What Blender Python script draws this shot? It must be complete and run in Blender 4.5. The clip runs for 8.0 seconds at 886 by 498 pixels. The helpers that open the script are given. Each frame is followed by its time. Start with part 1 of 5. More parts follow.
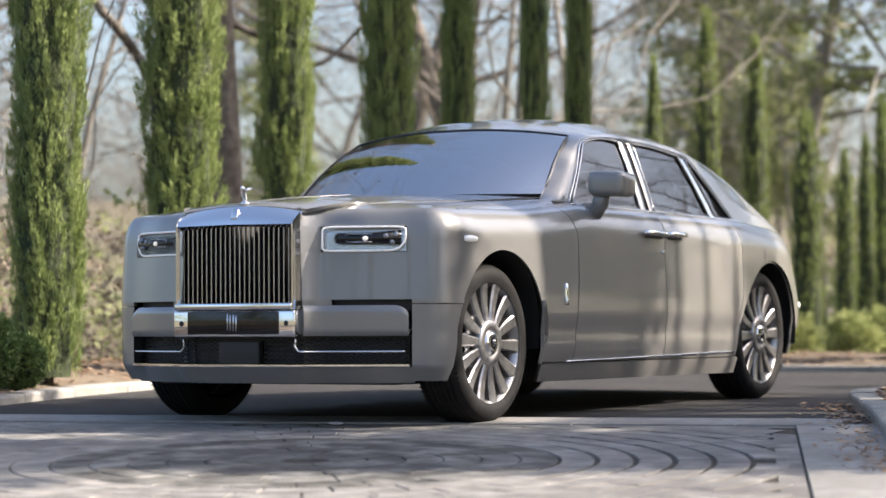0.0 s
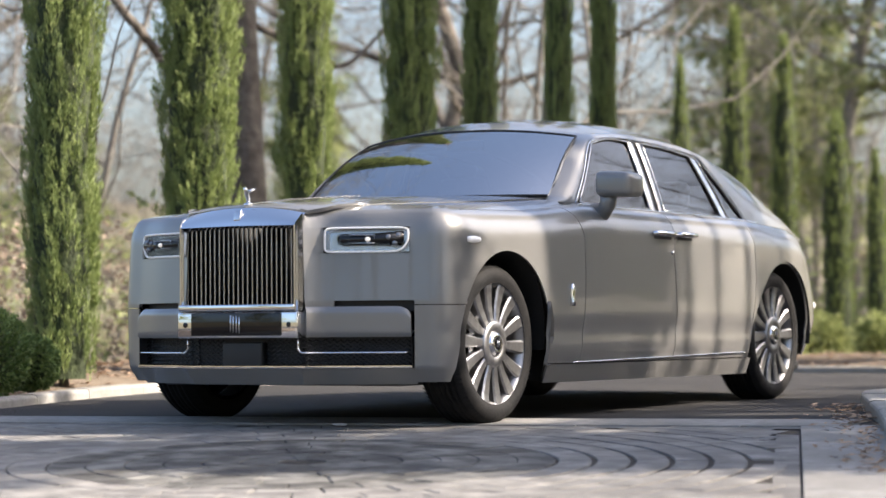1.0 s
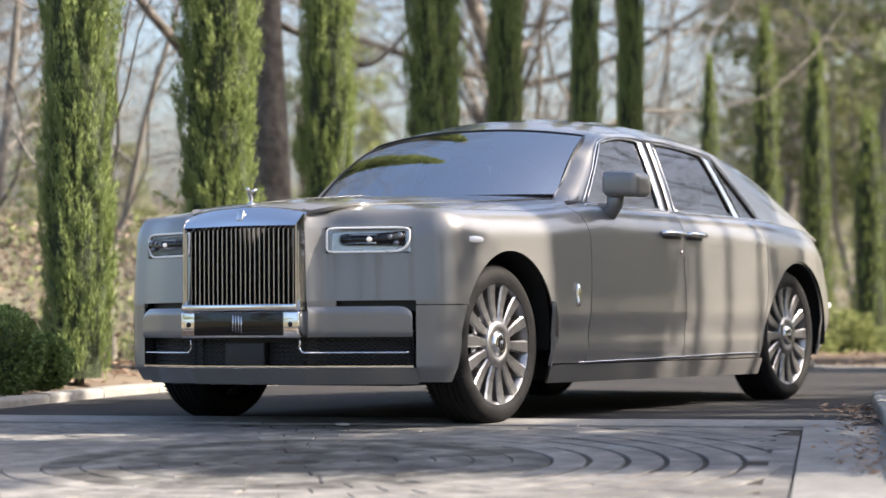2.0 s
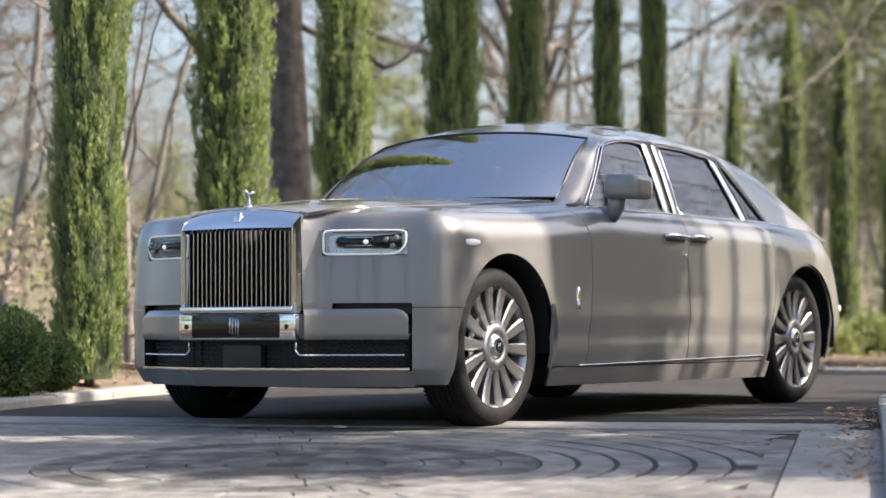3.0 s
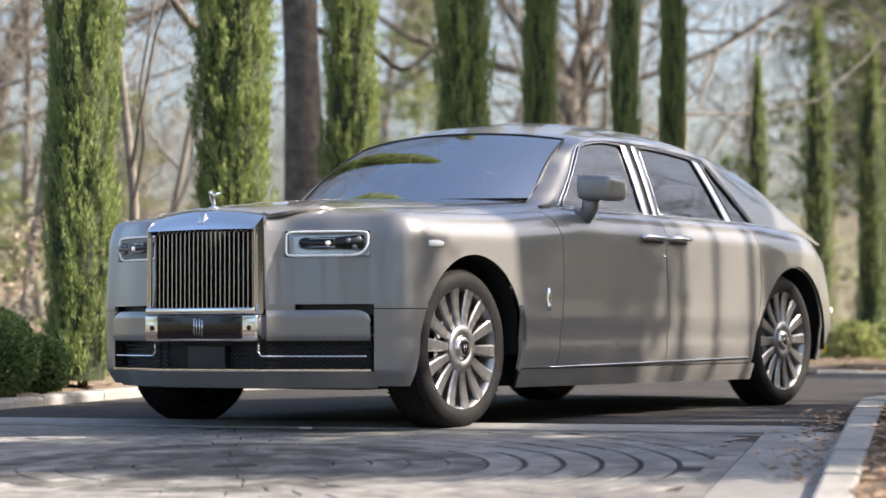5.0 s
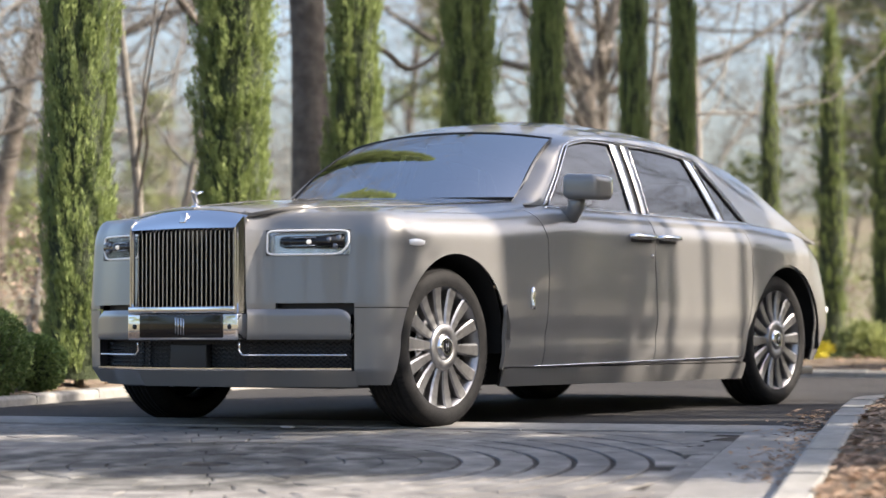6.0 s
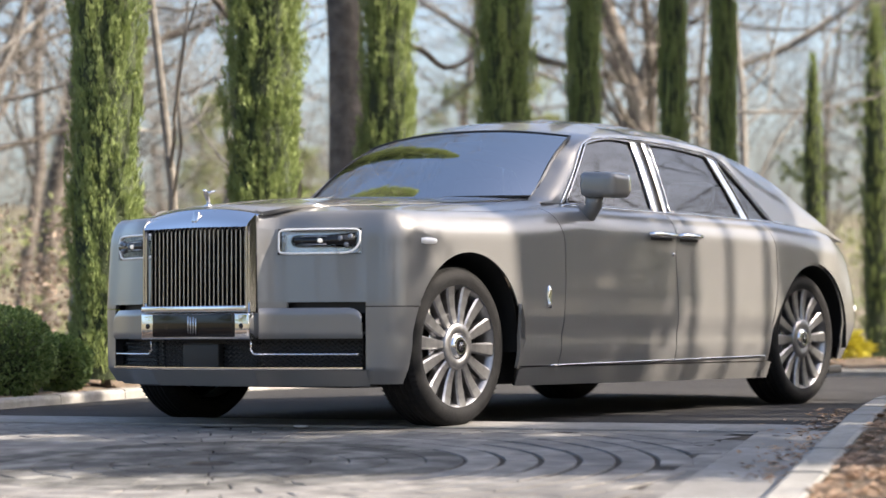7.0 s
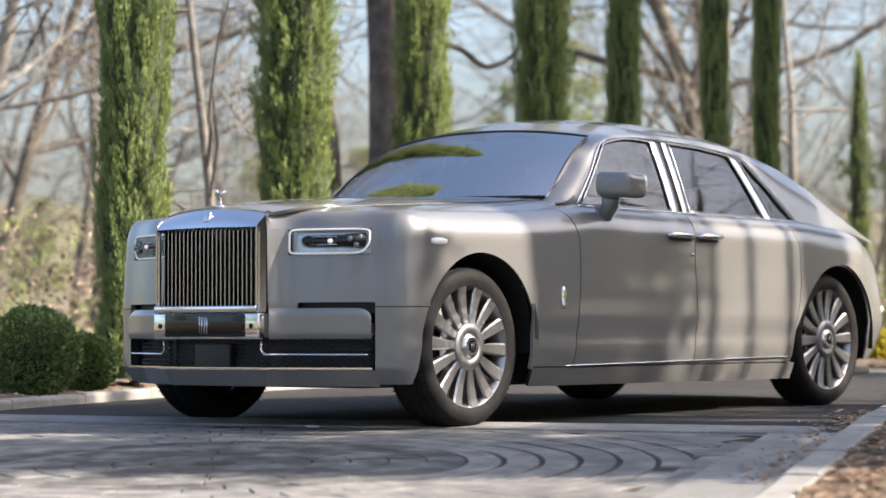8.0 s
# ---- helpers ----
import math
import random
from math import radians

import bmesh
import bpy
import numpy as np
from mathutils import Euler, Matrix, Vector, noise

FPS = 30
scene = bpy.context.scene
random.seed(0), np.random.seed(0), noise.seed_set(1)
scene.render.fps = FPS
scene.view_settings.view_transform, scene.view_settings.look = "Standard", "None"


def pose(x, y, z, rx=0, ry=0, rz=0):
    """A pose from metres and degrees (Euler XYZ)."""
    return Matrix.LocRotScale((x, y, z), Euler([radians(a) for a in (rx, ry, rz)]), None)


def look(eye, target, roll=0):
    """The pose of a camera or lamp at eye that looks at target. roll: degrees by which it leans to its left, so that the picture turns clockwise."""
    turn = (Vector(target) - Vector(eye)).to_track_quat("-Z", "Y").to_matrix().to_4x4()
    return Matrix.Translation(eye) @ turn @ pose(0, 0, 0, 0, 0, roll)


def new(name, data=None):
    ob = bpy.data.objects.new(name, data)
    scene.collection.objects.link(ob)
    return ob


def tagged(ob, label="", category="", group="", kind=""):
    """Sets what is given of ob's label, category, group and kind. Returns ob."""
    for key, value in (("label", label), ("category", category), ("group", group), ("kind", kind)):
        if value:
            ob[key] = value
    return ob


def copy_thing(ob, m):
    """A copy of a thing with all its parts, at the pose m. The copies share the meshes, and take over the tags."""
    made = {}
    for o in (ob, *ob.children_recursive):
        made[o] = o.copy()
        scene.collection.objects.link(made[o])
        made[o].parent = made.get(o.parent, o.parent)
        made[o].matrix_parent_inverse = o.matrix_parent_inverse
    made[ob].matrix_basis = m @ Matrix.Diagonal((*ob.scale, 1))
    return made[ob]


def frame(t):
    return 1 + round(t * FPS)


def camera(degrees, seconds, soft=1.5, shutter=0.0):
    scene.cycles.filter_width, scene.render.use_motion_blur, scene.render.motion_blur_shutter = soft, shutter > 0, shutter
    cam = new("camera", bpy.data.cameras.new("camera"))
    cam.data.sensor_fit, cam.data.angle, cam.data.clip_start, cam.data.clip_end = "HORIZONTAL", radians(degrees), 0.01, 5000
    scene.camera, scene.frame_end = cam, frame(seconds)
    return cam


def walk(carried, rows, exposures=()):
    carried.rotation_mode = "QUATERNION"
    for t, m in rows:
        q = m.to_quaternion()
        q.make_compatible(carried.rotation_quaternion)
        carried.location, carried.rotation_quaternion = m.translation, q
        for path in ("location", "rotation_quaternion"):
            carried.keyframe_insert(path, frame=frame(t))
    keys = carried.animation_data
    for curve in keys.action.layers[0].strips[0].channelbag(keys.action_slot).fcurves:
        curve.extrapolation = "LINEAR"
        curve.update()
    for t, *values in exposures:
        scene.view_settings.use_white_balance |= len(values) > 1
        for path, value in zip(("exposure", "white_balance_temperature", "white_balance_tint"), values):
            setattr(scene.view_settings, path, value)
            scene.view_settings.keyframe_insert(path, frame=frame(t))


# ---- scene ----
# ---- camera ----
cam = camera(20.5, 8.0)
PATH = [
    (0, (6.721, -10.7, 0.466), (5.735, -8.961, 0.53), -0.3),
    (0.5, (6.806, -10.644, 0.463), (5.804, -8.915, 0.528), -0.3),
    (1, (6.887, -10.582, 0.459), (5.869, -8.861, 0.525), -0.4),
    (1.5, (6.982, -10.522, 0.461), (5.947, -8.812, 0.526), -0.4),
    (3, (7.27, -10.328, 0.478), (6.187, -8.648, 0.543), -0.2),
    (3.5, (7.376, -10.269, 0.48), (6.279, -8.598, 0.544), -0.2),
    (4, (7.485, -10.191, 0.481), (6.375, -8.528, 0.546), -0.2),
    (4.5, (7.586, -10.109, 0.473), (6.465, -8.454, 0.54), -0.2),
    (6, (7.902, -9.88, 0.461), (6.748, -8.248, 0.529), -0.1),
    (6.5, (7.993, -9.793, 0.459), (6.82, -8.174, 0.527), -0.2),
    (7, (8.074, -9.685, 0.45), (6.877, -8.084, 0.519), -0.2),
    (7.5, (8.183, -9.599, 0.45), (6.962, -8.017, 0.518), -0.2),
    (8, (8.295, -9.497, 0.458), (7.052, -7.931, 0.526), -0.1),
]
walk(cam, [(t, look(eye, target, roll)) for t, eye, target, roll in PATH], exposures=[(0.0, 1.33, 7100, 13), (8.0, 1.33, 7100, 13)])

cam.data.dof.use_dof = True
cam.data.dof.focus_distance = 12.6
cam.data.dof.aperture_fstop = 2.0

# ---- light ----
SUN_AZ, SUN_EL = 28.0, 36.0          # azimuth from +x towards +y, elevation
sun_dir = Vector((math.cos(radians(SUN_EL)) * math.cos(radians(SUN_AZ)),
                  math.cos(radians(SUN_EL)) * math.sin(radians(SUN_AZ)), math.sin(radians(SUN_EL))))
world = bpy.data.worlds.new("sky_world")
scene.world = world
world.use_nodes = True
wn = world.node_tree
sky = wn.nodes.new("ShaderNodeTexSky")
sky.sky_type = "NISHITA"
sky.sun_disc = False
sky.sun_elevation = radians(SUN_EL)
sky.sun_rotation = radians(90 - SUN_AZ)
sky.air_density, sky.dust_density, sky.ozone_density = 1.0, 4.5, 4.0
wn.links.new(sky.outputs[0], wn.nodes["Background"].inputs[0])
wn.nodes["Background"].inputs[1].default_value = 0.16
lamp = bpy.data.lights.new("sun", "SUN")
lamp.energy, lamp.angle, lamp.color = 5.0, radians(0.6), (1.0, 0.94, 0.86)
sun = new("sun", lamp)
sun.rotation_mode = "QUATERNION"
sun.rotation_quaternion = sun_dir.to_track_quat("Z", "Y")

# ---- helpers of this scene ----
def link_mesh(name, me, material, parent=None, label="", smooth=True):
    for p in me.polygons:
        p.use_smooth = smooth
    if material is not None:
        me.materials.append(material)
    ob = new(name, me)
    if parent is not None:
        ob.parent = parent
    if label:
        ob["label"] = label
    return ob


def part(name, bm, material, parent, label="", smooth=True):
    me = bpy.data.meshes.new(name)
    bm.to_mesh(me)
    bm.free()
    return link_mesh(name, me, material, parent, label, smooth)


def from_arrays(name, verts, faces, material, parent=None, label="", smooth=True):
    me = bpy.data.meshes.new(name)
    me.from_pydata([tuple(v) for v in verts], [], faces)
    me.update()
    return link_mesh(name, me, material, parent, label, smooth)


def thing(name, label, category, group="", at=None):
    ob = new(name)
    ob.empty_display_size = 0.1
    if at is not None:
        ob.matrix_basis = at
    return tagged(ob, label, category, group)


def add_box(bm, lo, hi, bevel=0.0, rot=None, seg=2):
    c = [(a + b) / 2 for a, b in zip(lo, hi)]
    d = [abs(b - a) for a, b in zip(lo, hi)]
    r = bmesh.ops.create_cube(bm, size=1.0)
    vs = r["verts"]
    m = Matrix.Translation(c) @ (rot if rot is not None else Matrix.Identity(4)) @ Matrix.Diagonal((*d, 1))
    bmesh.ops.transform(bm, matrix=m, verts=vs)
    if bevel:
        es = list({e for v in vs for e in v.link_edges})
        bmesh.ops.bevel(bm, geom=es, offset=bevel, segments=seg, affect="EDGES", profile=0.6)


def add_tube(bm, pts, r, sides=8, closed=False, caps=True):
    pts = [Vector(p) for p in pts]
    n = len(pts)
    rs = r if isinstance(r, (list, tuple)) else [r] * n
    rings = []
    up = Vector((0, 0, 1))
    for i, p in enumerate(pts):
        a = pts[(i - 1) % n] if (closed or i > 0) else p
        b = pts[(i + 1) % n] if (closed or i < n - 1) else p
        t = (b - a).normalized()
        s = t.cross(up)
        if s.length < 1e-3:
            s = t.cross(Vector((0, 1, 0)))
        s.normalize()
        w = s.cross(t)
        rings.append([bm.verts.new(p + rs[i] * (math.cos(6.28319 * k / sides) * s + math.sin(6.28319 * k / sides) * w)) for k in range(sides)])
    for i in range(n if closed else n - 1):
        A, B = rings[i], rings[(i + 1) % n]
        for k in range(sides):
            bm.faces.new((A[k], A[(k + 1) % sides], B[(k + 1) % sides], B[k]))
    if caps and not closed:
        bm.faces.new(list(reversed(rings[0])))
        bm.faces.new(rings[-1])


def add_lathe(bm, profile, seg=48, axis="x"):
    """Turns (offset along the axis, radius) pairs round the axis."""
    rings = []
    for o, r in profile:
        ring = []
        for k in range(seg):
            a = 6.2831853 * k / seg
            c, s = r * math.cos(a), r * math.sin(a)
            ring.append(bm.verts.new((o, c, s) if axis == "x" else (c, s, o)))
        rings.append(ring)
    for A, B in zip(rings, rings[1:]):
        for k in range(seg):
            bm.faces.new((A[k], A[(k + 1) % seg], B[(k + 1) % seg], B[k]))
    return rings


def spline(ctrl, n):
    """A Catmull-Rom curve through the control points, n points evenly by length."""
    c = [np.array(p, float) for p in ctrl]
    c = [2 * c[0] - c[1]] + c + [2 * c[-1] - c[-2]]
    out = []
    for i in range(1, len(c) - 2):
        for k in range(24):
            t = k / 24
            p0, p1, p2, p3 = c[i - 1], c[i], c[i + 1], c[i + 2]
            out.append(0.5 * (2 * p1 + (p2 - p0) * t + (2 * p0 - 5 * p1 + 4 * p2 - p3) * t * t + (3 * p1 - p0 - 3 * p2 + p3) * t ** 3))
    out.append(c[-2])
    out = np.array(out)
    d = np.concatenate([[0], np.cumsum(np.linalg.norm(np.diff(out, axis=0), axis=1))])
    q = np.linspace(0, d[-1], n)
    return np.stack([np.interp(q, d, out[:, j]) for j in range(out.shape[1])], 1)

# ---- materials ----
def mat(name, color=(0.5, 0.5, 0.5), rough=0.5, metal=0.0, **kw):
    m = bpy.data.materials.new(name)
    m.use_nodes = True
    b = m.node_tree.nodes["Principled BSDF"]
    b.inputs["Base Color"].default_value = (*color, 1)
    b.inputs["Roughness"].default_value = rough
    b.inputs["Metallic"].default_value = metal
    for k, v in kw.items():
        b.inputs[k.replace("_", " ")].default_value = v
    return m


def nodes_of(m):
    return m.node_tree.nodes, m.node_tree.links, m.node_tree.nodes["Principled BSDF"]


def vary(m, c1, c2, scale, detail=6.0, bump=0.0, bump_scale=None, rough=None, coords="Object", contrast=(0.3, 0.7), c3=None, scale3=0.6):
    """Two colours mixed by noise, a larger stain over it, and relief."""
    N, L, b = nodes_of(m)
    tc = N.new("ShaderNodeTexCoord")
    no = N.new("ShaderNodeTexNoise")
    no.inputs["Scale"].default_value = scale
    no.inputs["Detail"].default_value = detail
    L.new(tc.outputs[coords], no.inputs["Vector"])
    ra = N.new("ShaderNodeValToRGB")
    ra.color_ramp.elements[0].position, ra.color_ramp.elements[1].position = contrast
    ra.color_ramp.elements[0].color, ra.color_ramp.elements[1].color = (*c1, 1), (*c2, 1)
    L.new(no.outputs[0], ra.inputs[0])
    out = ra.outputs[0]
    if c3 is not None:
        n3 = N.new("ShaderNodeTexNoise")
        n3.inputs["Scale"].default_value = scale3
        n3.inputs["Detail"].default_value = 8
        n3.inputs["Roughness"].default_value = 0.65
        L.new(tc.outputs[coords], n3.inputs["Vector"])
        r3 = N.new("ShaderNodeValToRGB")
        r3.color_ramp.elements[0].position, r3.color_ramp.elements[1].position = 0.42, 0.68
        L.new(n3.outputs[0], r3.inputs[0])
        mx = N.new("ShaderNodeMix")
        mx.data_type = "RGBA"
        L.new(r3.outputs[0], mx.inputs[0])
        L.new(out, mx.inputs[6])
        mx.inputs[7].default_value = (*c3, 1)
        out = mx.outputs[2]
    L.new(out, b.inputs["Base Color"])
    if rough:
        mr = N.new("ShaderNodeMapRange")
        mr.inputs[3].default_value, mr.inputs[4].default_value = rough
        L.new(no.outputs[0], mr.inputs[0])
        L.new(mr.outputs[0], b.inputs["Roughness"])
    if bump:
        nb = N.new("ShaderNodeTexNoise")
        nb.inputs["Scale"].default_value = bump_scale or scale * 3
        nb.inputs["Detail"].default_value = 8
        L.new(tc.outputs[coords], nb.inputs["Vector"])
        bu = N.new("ShaderNodeBump")
        bu.inputs["Strength"].default_value = bump
        bu.inputs["Distance"].default_value = 0.02
        L.new(nb.outputs[0], bu.inputs["Height"])
        L.new(bu.outputs[0], b.inputs["Normal"])
    return m


def leafy(name, dark, light, rough=0.6, trans=0.25):
    """Leaves: the colour varies leaf by leaf, and light passes through a little."""
    m = mat(name, dark, rough)
    N, L, b = nodes_of(m)
    g = N.new("ShaderNodeNewGeometry")
    ra = N.new("ShaderNodeValToRGB")
    ra.color_ramp.elements[0].color, ra.color_ramp.elements[1].color = (*dark, 1), (*light, 1)
    tc = N.new("ShaderNodeTexCoord")
    no = N.new("ShaderNodeTexNoise")
    no.inputs["Scale"].default_value, no.inputs["Detail"].default_value = 5.0, 3.0
    L.new(tc.outputs["Object"], no.inputs["Vector"])
    mr = N.new("ShaderNodeMapRange")
    mr.inputs[1].default_value, mr.inputs[2].default_value, mr.inputs[3].default_value, mr.inputs[4].default_value = 0.3, 0.7, -0.35, 0.35
    L.new(no.outputs[0], mr.inputs[0])
    ad = N.new("ShaderNodeMath")
    L.new(g.outputs["Random Per Island"], ad.inputs[0])
    L.new(mr.outputs[0], ad.inputs[1])
    L.new(ad.outputs[0], ra.inputs[0])
    L.new(ra.outputs[0], b.inputs["Base Color"])
    b.inputs["Specular IOR Level"].default_value = 0.25
    tr = N.new("ShaderNodeBsdfTranslucent")
    L.new(ra.outputs[0], tr.inputs[0])
    mx = N.new("ShaderNodeMixShader")
    mx.inputs[0].default_value = trans
    out = N["Material Output"]
    L.new(b.outputs[0], mx.inputs[1])
    L.new(tr.outputs[0], mx.inputs[2])
    L.new(mx.outputs[0], out.inputs[0])
    return m


paint = mat("taupe_paint", (0.19, 0.187, 0.181), 0.32, 0.2, Coat_Weight=1.0, Coat_Roughness=0.04)
N, L, b = nodes_of(paint)
tcp = N.new("ShaderNodeTexCoord")
fl = N.new("ShaderNodeTexNoise")
fl.inputs["Scale"].default_value = 900
L.new(tcp.outputs["Object"], fl.inputs["Vector"])
mr = N.new("ShaderNodeMapRange")
mr.inputs[3].default_value, mr.inputs[4].default_value = 0.28, 0.40
L.new(fl.outputs[0], mr.inputs[0])
L.new(mr.outputs[0], b.inputs["Roughness"])
chrome = mat("chrome", (0.78, 0.78, 0.79), 0.06, 1.0)
vane_metal = mat("vane_steel", (0.42, 0.42, 0.43), 0.22, 1.0)
grille_chrome = mat("grille_chrome", (0.5, 0.5, 0.515), 0.12, 1.0)
satin = mat("brushed_steel", (0.62, 0.62, 0.63), 0.25, 1.0)
alloy = vary(mat("polished_alloy", (0.7, 0.7, 0.7), 0.16, 1.0), (0.28, 0.28, 0.29), (0.38, 0.38, 0.39), 30, rough=(0.33, 0.42))
rubber = vary(mat("tyre_rubber", (0.02, 0.02, 0.02), 0.75), (0.006, 0.006, 0.007), (0.014, 0.0137, 0.0137), 25, bump=0.15, bump_scale=180)
black = mat("black_plastic", (0.012, 0.012, 0.013), 0.5)
gloss_black = mat("gloss_black", (0.006, 0.006, 0.007), 0.08)
cavity = mat("wheel_well_lining", (0.008, 0.008, 0.008), 0.9)
leather = vary(mat("cabin_leather", (0.1, 0.085, 0.07), 0.5), (0.09, 0.075, 0.06), (0.13, 0.11, 0.09), 20, bump=0.1)
lens_white = mat("lamp_white", (0.8, 0.8, 0.8), 0.3)
nodes_of(lens_white)[2].inputs["Emission Color"].default_value = (1, 0.98, 0.95, 1)
nodes_of(lens_white)[2].inputs["Emission Strength"].default_value = 0.05
beam = mat("lamp_lit", (0.8, 0.8, 0.8), 0.3)
nodes_of(beam)[2].inputs["Emission Color"].default_value = (1, 0.95, 0.85, 1)
nodes_of(beam)[2].inputs["Emission Strength"].default_value = 0.2


def clear(name, tint, spec_rough=0.0, ior=1.5):
    """Thin glass: tinted see-through with a mirror reflection by Fresnel."""
    m = bpy.data.materials.new(name)
    m.use_nodes = True
    N, L = m.node_tree.nodes, m.node_tree.links
    N.remove(N["Principled BSDF"])
    tr, gl, fr, mx = (N.new("ShaderNodeBsdfTransparent"), N.new("ShaderNodeBsdfGlossy"), N.new("ShaderNodeFresnel"), N.new("ShaderNodeMixShader"))
    tr.inputs[0].default_value = (*tint, 1)
    gl.inputs["Roughness"].default_value = spec_rough
    fr.inputs[0].default_value = ior
    L.new(fr.outputs[0], mx.inputs[0])
    L.new(tr.outputs[0], mx.inputs[1])
    L.new(gl.outputs[0], mx.inputs[2])
    L.new(mx.outputs[0], N["Material Output"].inputs[0])
    return m


glass_front = clear("windscreen_glass", (0.5, 0.55, 0.55), ior=11.0)
glass_side = clear("tinted_side_glass", (0.3, 0.3, 0.3), ior=2.1)
glass_lamp = clear("lamp_glass", (0.85, 0.88, 0.9))
asphalt = vary(mat("asphalt", (0.05, 0.05, 0.052), 0.9), (0.028, 0.028, 0.030), (0.058, 0.056, 0.056), 140, bump=0.5, bump_scale=160, c3=(0.062, 0.06, 0.058), scale3=0.7)
concrete = vary(mat("stamped_concrete", (0.3, 0.29, 0.27), 0.85), (0.13, 0.125, 0.117), (0.30, 0.289, 0.27), 7, detail=12, bump=0.6, bump_scale=14, c3=(0.145, 0.139, 0.132), scale3=1.6)
concrete_dark = vary(mat("dark_stained_paving", (0.13, 0.13, 0.12), 0.7), (0.075, 0.072, 0.066), (0.24, 0.235, 0.215), 4.5, detail=12, contrast=(0.42, 0.62), bump=0.7, bump_scale=12, c3=(0.06, 0.058, 0.055), scale3=2.6)
joint_dirt = vary(mat("joint_dirt", (0.05, 0.045, 0.04), 0.95), (0.035, 0.032, 0.03), (0.08, 0.07, 0.06), 40, bump=0.3)
slab_stone = vary(mat("pale_concrete_slab", (0.4, 0.39, 0.37), 0.85), (0.23, 0.223, 0.212), (0.33, 0.322, 0.307), 14, bump=0.25, bump_scale=60, c3=(0.19, 0.183, 0.17), scale3=1.5)
kerb_mat = vary(mat("kerb_concrete", (0.4, 0.39, 0.37), 0.85), (0.25, 0.242, 0.227), (0.37, 0.36, 0.336), 18, bump=0.3, bump_scale=70, c3=(0.26, 0.25, 0.22), scale3=2.0)
litter_soil = vary(mat("leaf_litter_soil", (0.2, 0.14, 0.09), 0.95), (0.075, 0.056, 0.04), (0.19, 0.145, 0.105), 14, bump=0.8, bump_scale=40, c3=(0.2, 0.16, 0.118), scale3=1.2)
far_ground = vary(mat("woodland_floor", (0.25, 0.22, 0.16), 0.95), (0.10, 0.08, 0.055), (0.19, 0.16, 0.11), 0.35, bump=0.4, bump_scale=2.0, c3=(0.11, 0.12, 0.06), scale3=0.06)
nodes_of(rubber)[2].inputs["Specular IOR Level"].default_value = 0.25
for m_ in (asphalt, concrete, concrete_dark, joint_dirt, slab_stone, kerb_mat, litter_soil, far_ground):
    nodes_of(m_)[2].inputs["Specular IOR Level"].default_value = 0.15
dead_leaf = leafy("dead_leaves", (0.16, 0.09, 0.05), (0.5, 0.36, 0.25), 0.7, 0.2)
bark = vary(mat("grey_brown_bark", (0.2, 0.17, 0.14), 0.9), (0.06, 0.05, 0.042), (0.18, 0.155, 0.13), 7, bump=0.9, bump_scale=18)
bark_pale = vary(mat("pale_grey_bark", (0.36, 0.32, 0.27), 0.9), (0.13, 0.117, 0.10), (0.28, 0.258, 0.225), 6, bump=0.6, bump_scale=16)
chalk = vary(mat("white_stone", (0.62, 0.61, 0.58), 0.7), (0.52, 0.51, 0.48), (0.68, 0.67, 0.64), 30, bump=0.2)
cyp_leaf = leafy("cypress_sprays", (0.14, 0.185, 0.06), (0.31, 0.375, 0.14), 0.7, 0.25)
# near-black green: paints the shade deep inside crowns and shrubs
crown_shade = vary(mat("crown_inner_shade", (0.025, 0.035, 0.014), 0.9), (0.02, 0.028, 0.011), (0.05, 0.068, 0.025), 12, bump=0.8)
box_leaf = leafy("boxwood_leaves", (0.07, 0.12, 0.035), (0.2, 0.27, 0.09), 0.5, 0.2)
pine_leaf = leafy("pine_needles", (0.13, 0.16, 0.06), (0.30, 0.33, 0.15), 0.6, 0.35)
olive_leaf = leafy("olive_shrub_leaves", (0.18, 0.21, 0.08), (0.42, 0.46, 0.20), 0.6, 0.35)
yellow_leaf = leafy("yellow_shrub_leaves", (0.35, 0.30, 0.03), (0.62, 0.55, 0.08), 0.6, 0.3)
dry_leaf = leafy("dry_tan_leaves", (0.17, 0.125, 0.09), (0.38, 0.30, 0.235), 0.7, 0.3)

# ---- ground, road, beds ----
EDGE = lambda x: -0.03 + 0.36 * x            # far edge of the apron
JOINT = lambda y: 2.535 - 0.414 * y         # inner line of the border band
KERBX = lambda y: 2.955 - 0.425 * y         # foot of the straight kerb


def fall(x, y):
    """Level of the drive: the apron falls towards the camera, the asphalt rises gently beyond it."""
    x, y = min(max(x, -4.0), 9.0), max(y, -12.0)
    e = min(max(EDGE(x), -1.5), 1.2)
    if y < e:
        return 0.0165 - 0.0186 * x + 0.0383 * y - 0.016
    return 0.0165 - 0.0186 * x + 0.0383 * e - 0.016 + 0.007 * min(y - e, 5.0)


def settle(top):
    """Lays a flat piece of the ground, and its pieces, on the drive's fall."""
    for ob in [top] + list(top.children):
        lx, ly = (ob.location.x, ob.location.y)
        for v in ob.data.vertices if ob.data else ():
            v.co.z += fall(lx + v.co.x, ly + v.co.y)
    return top


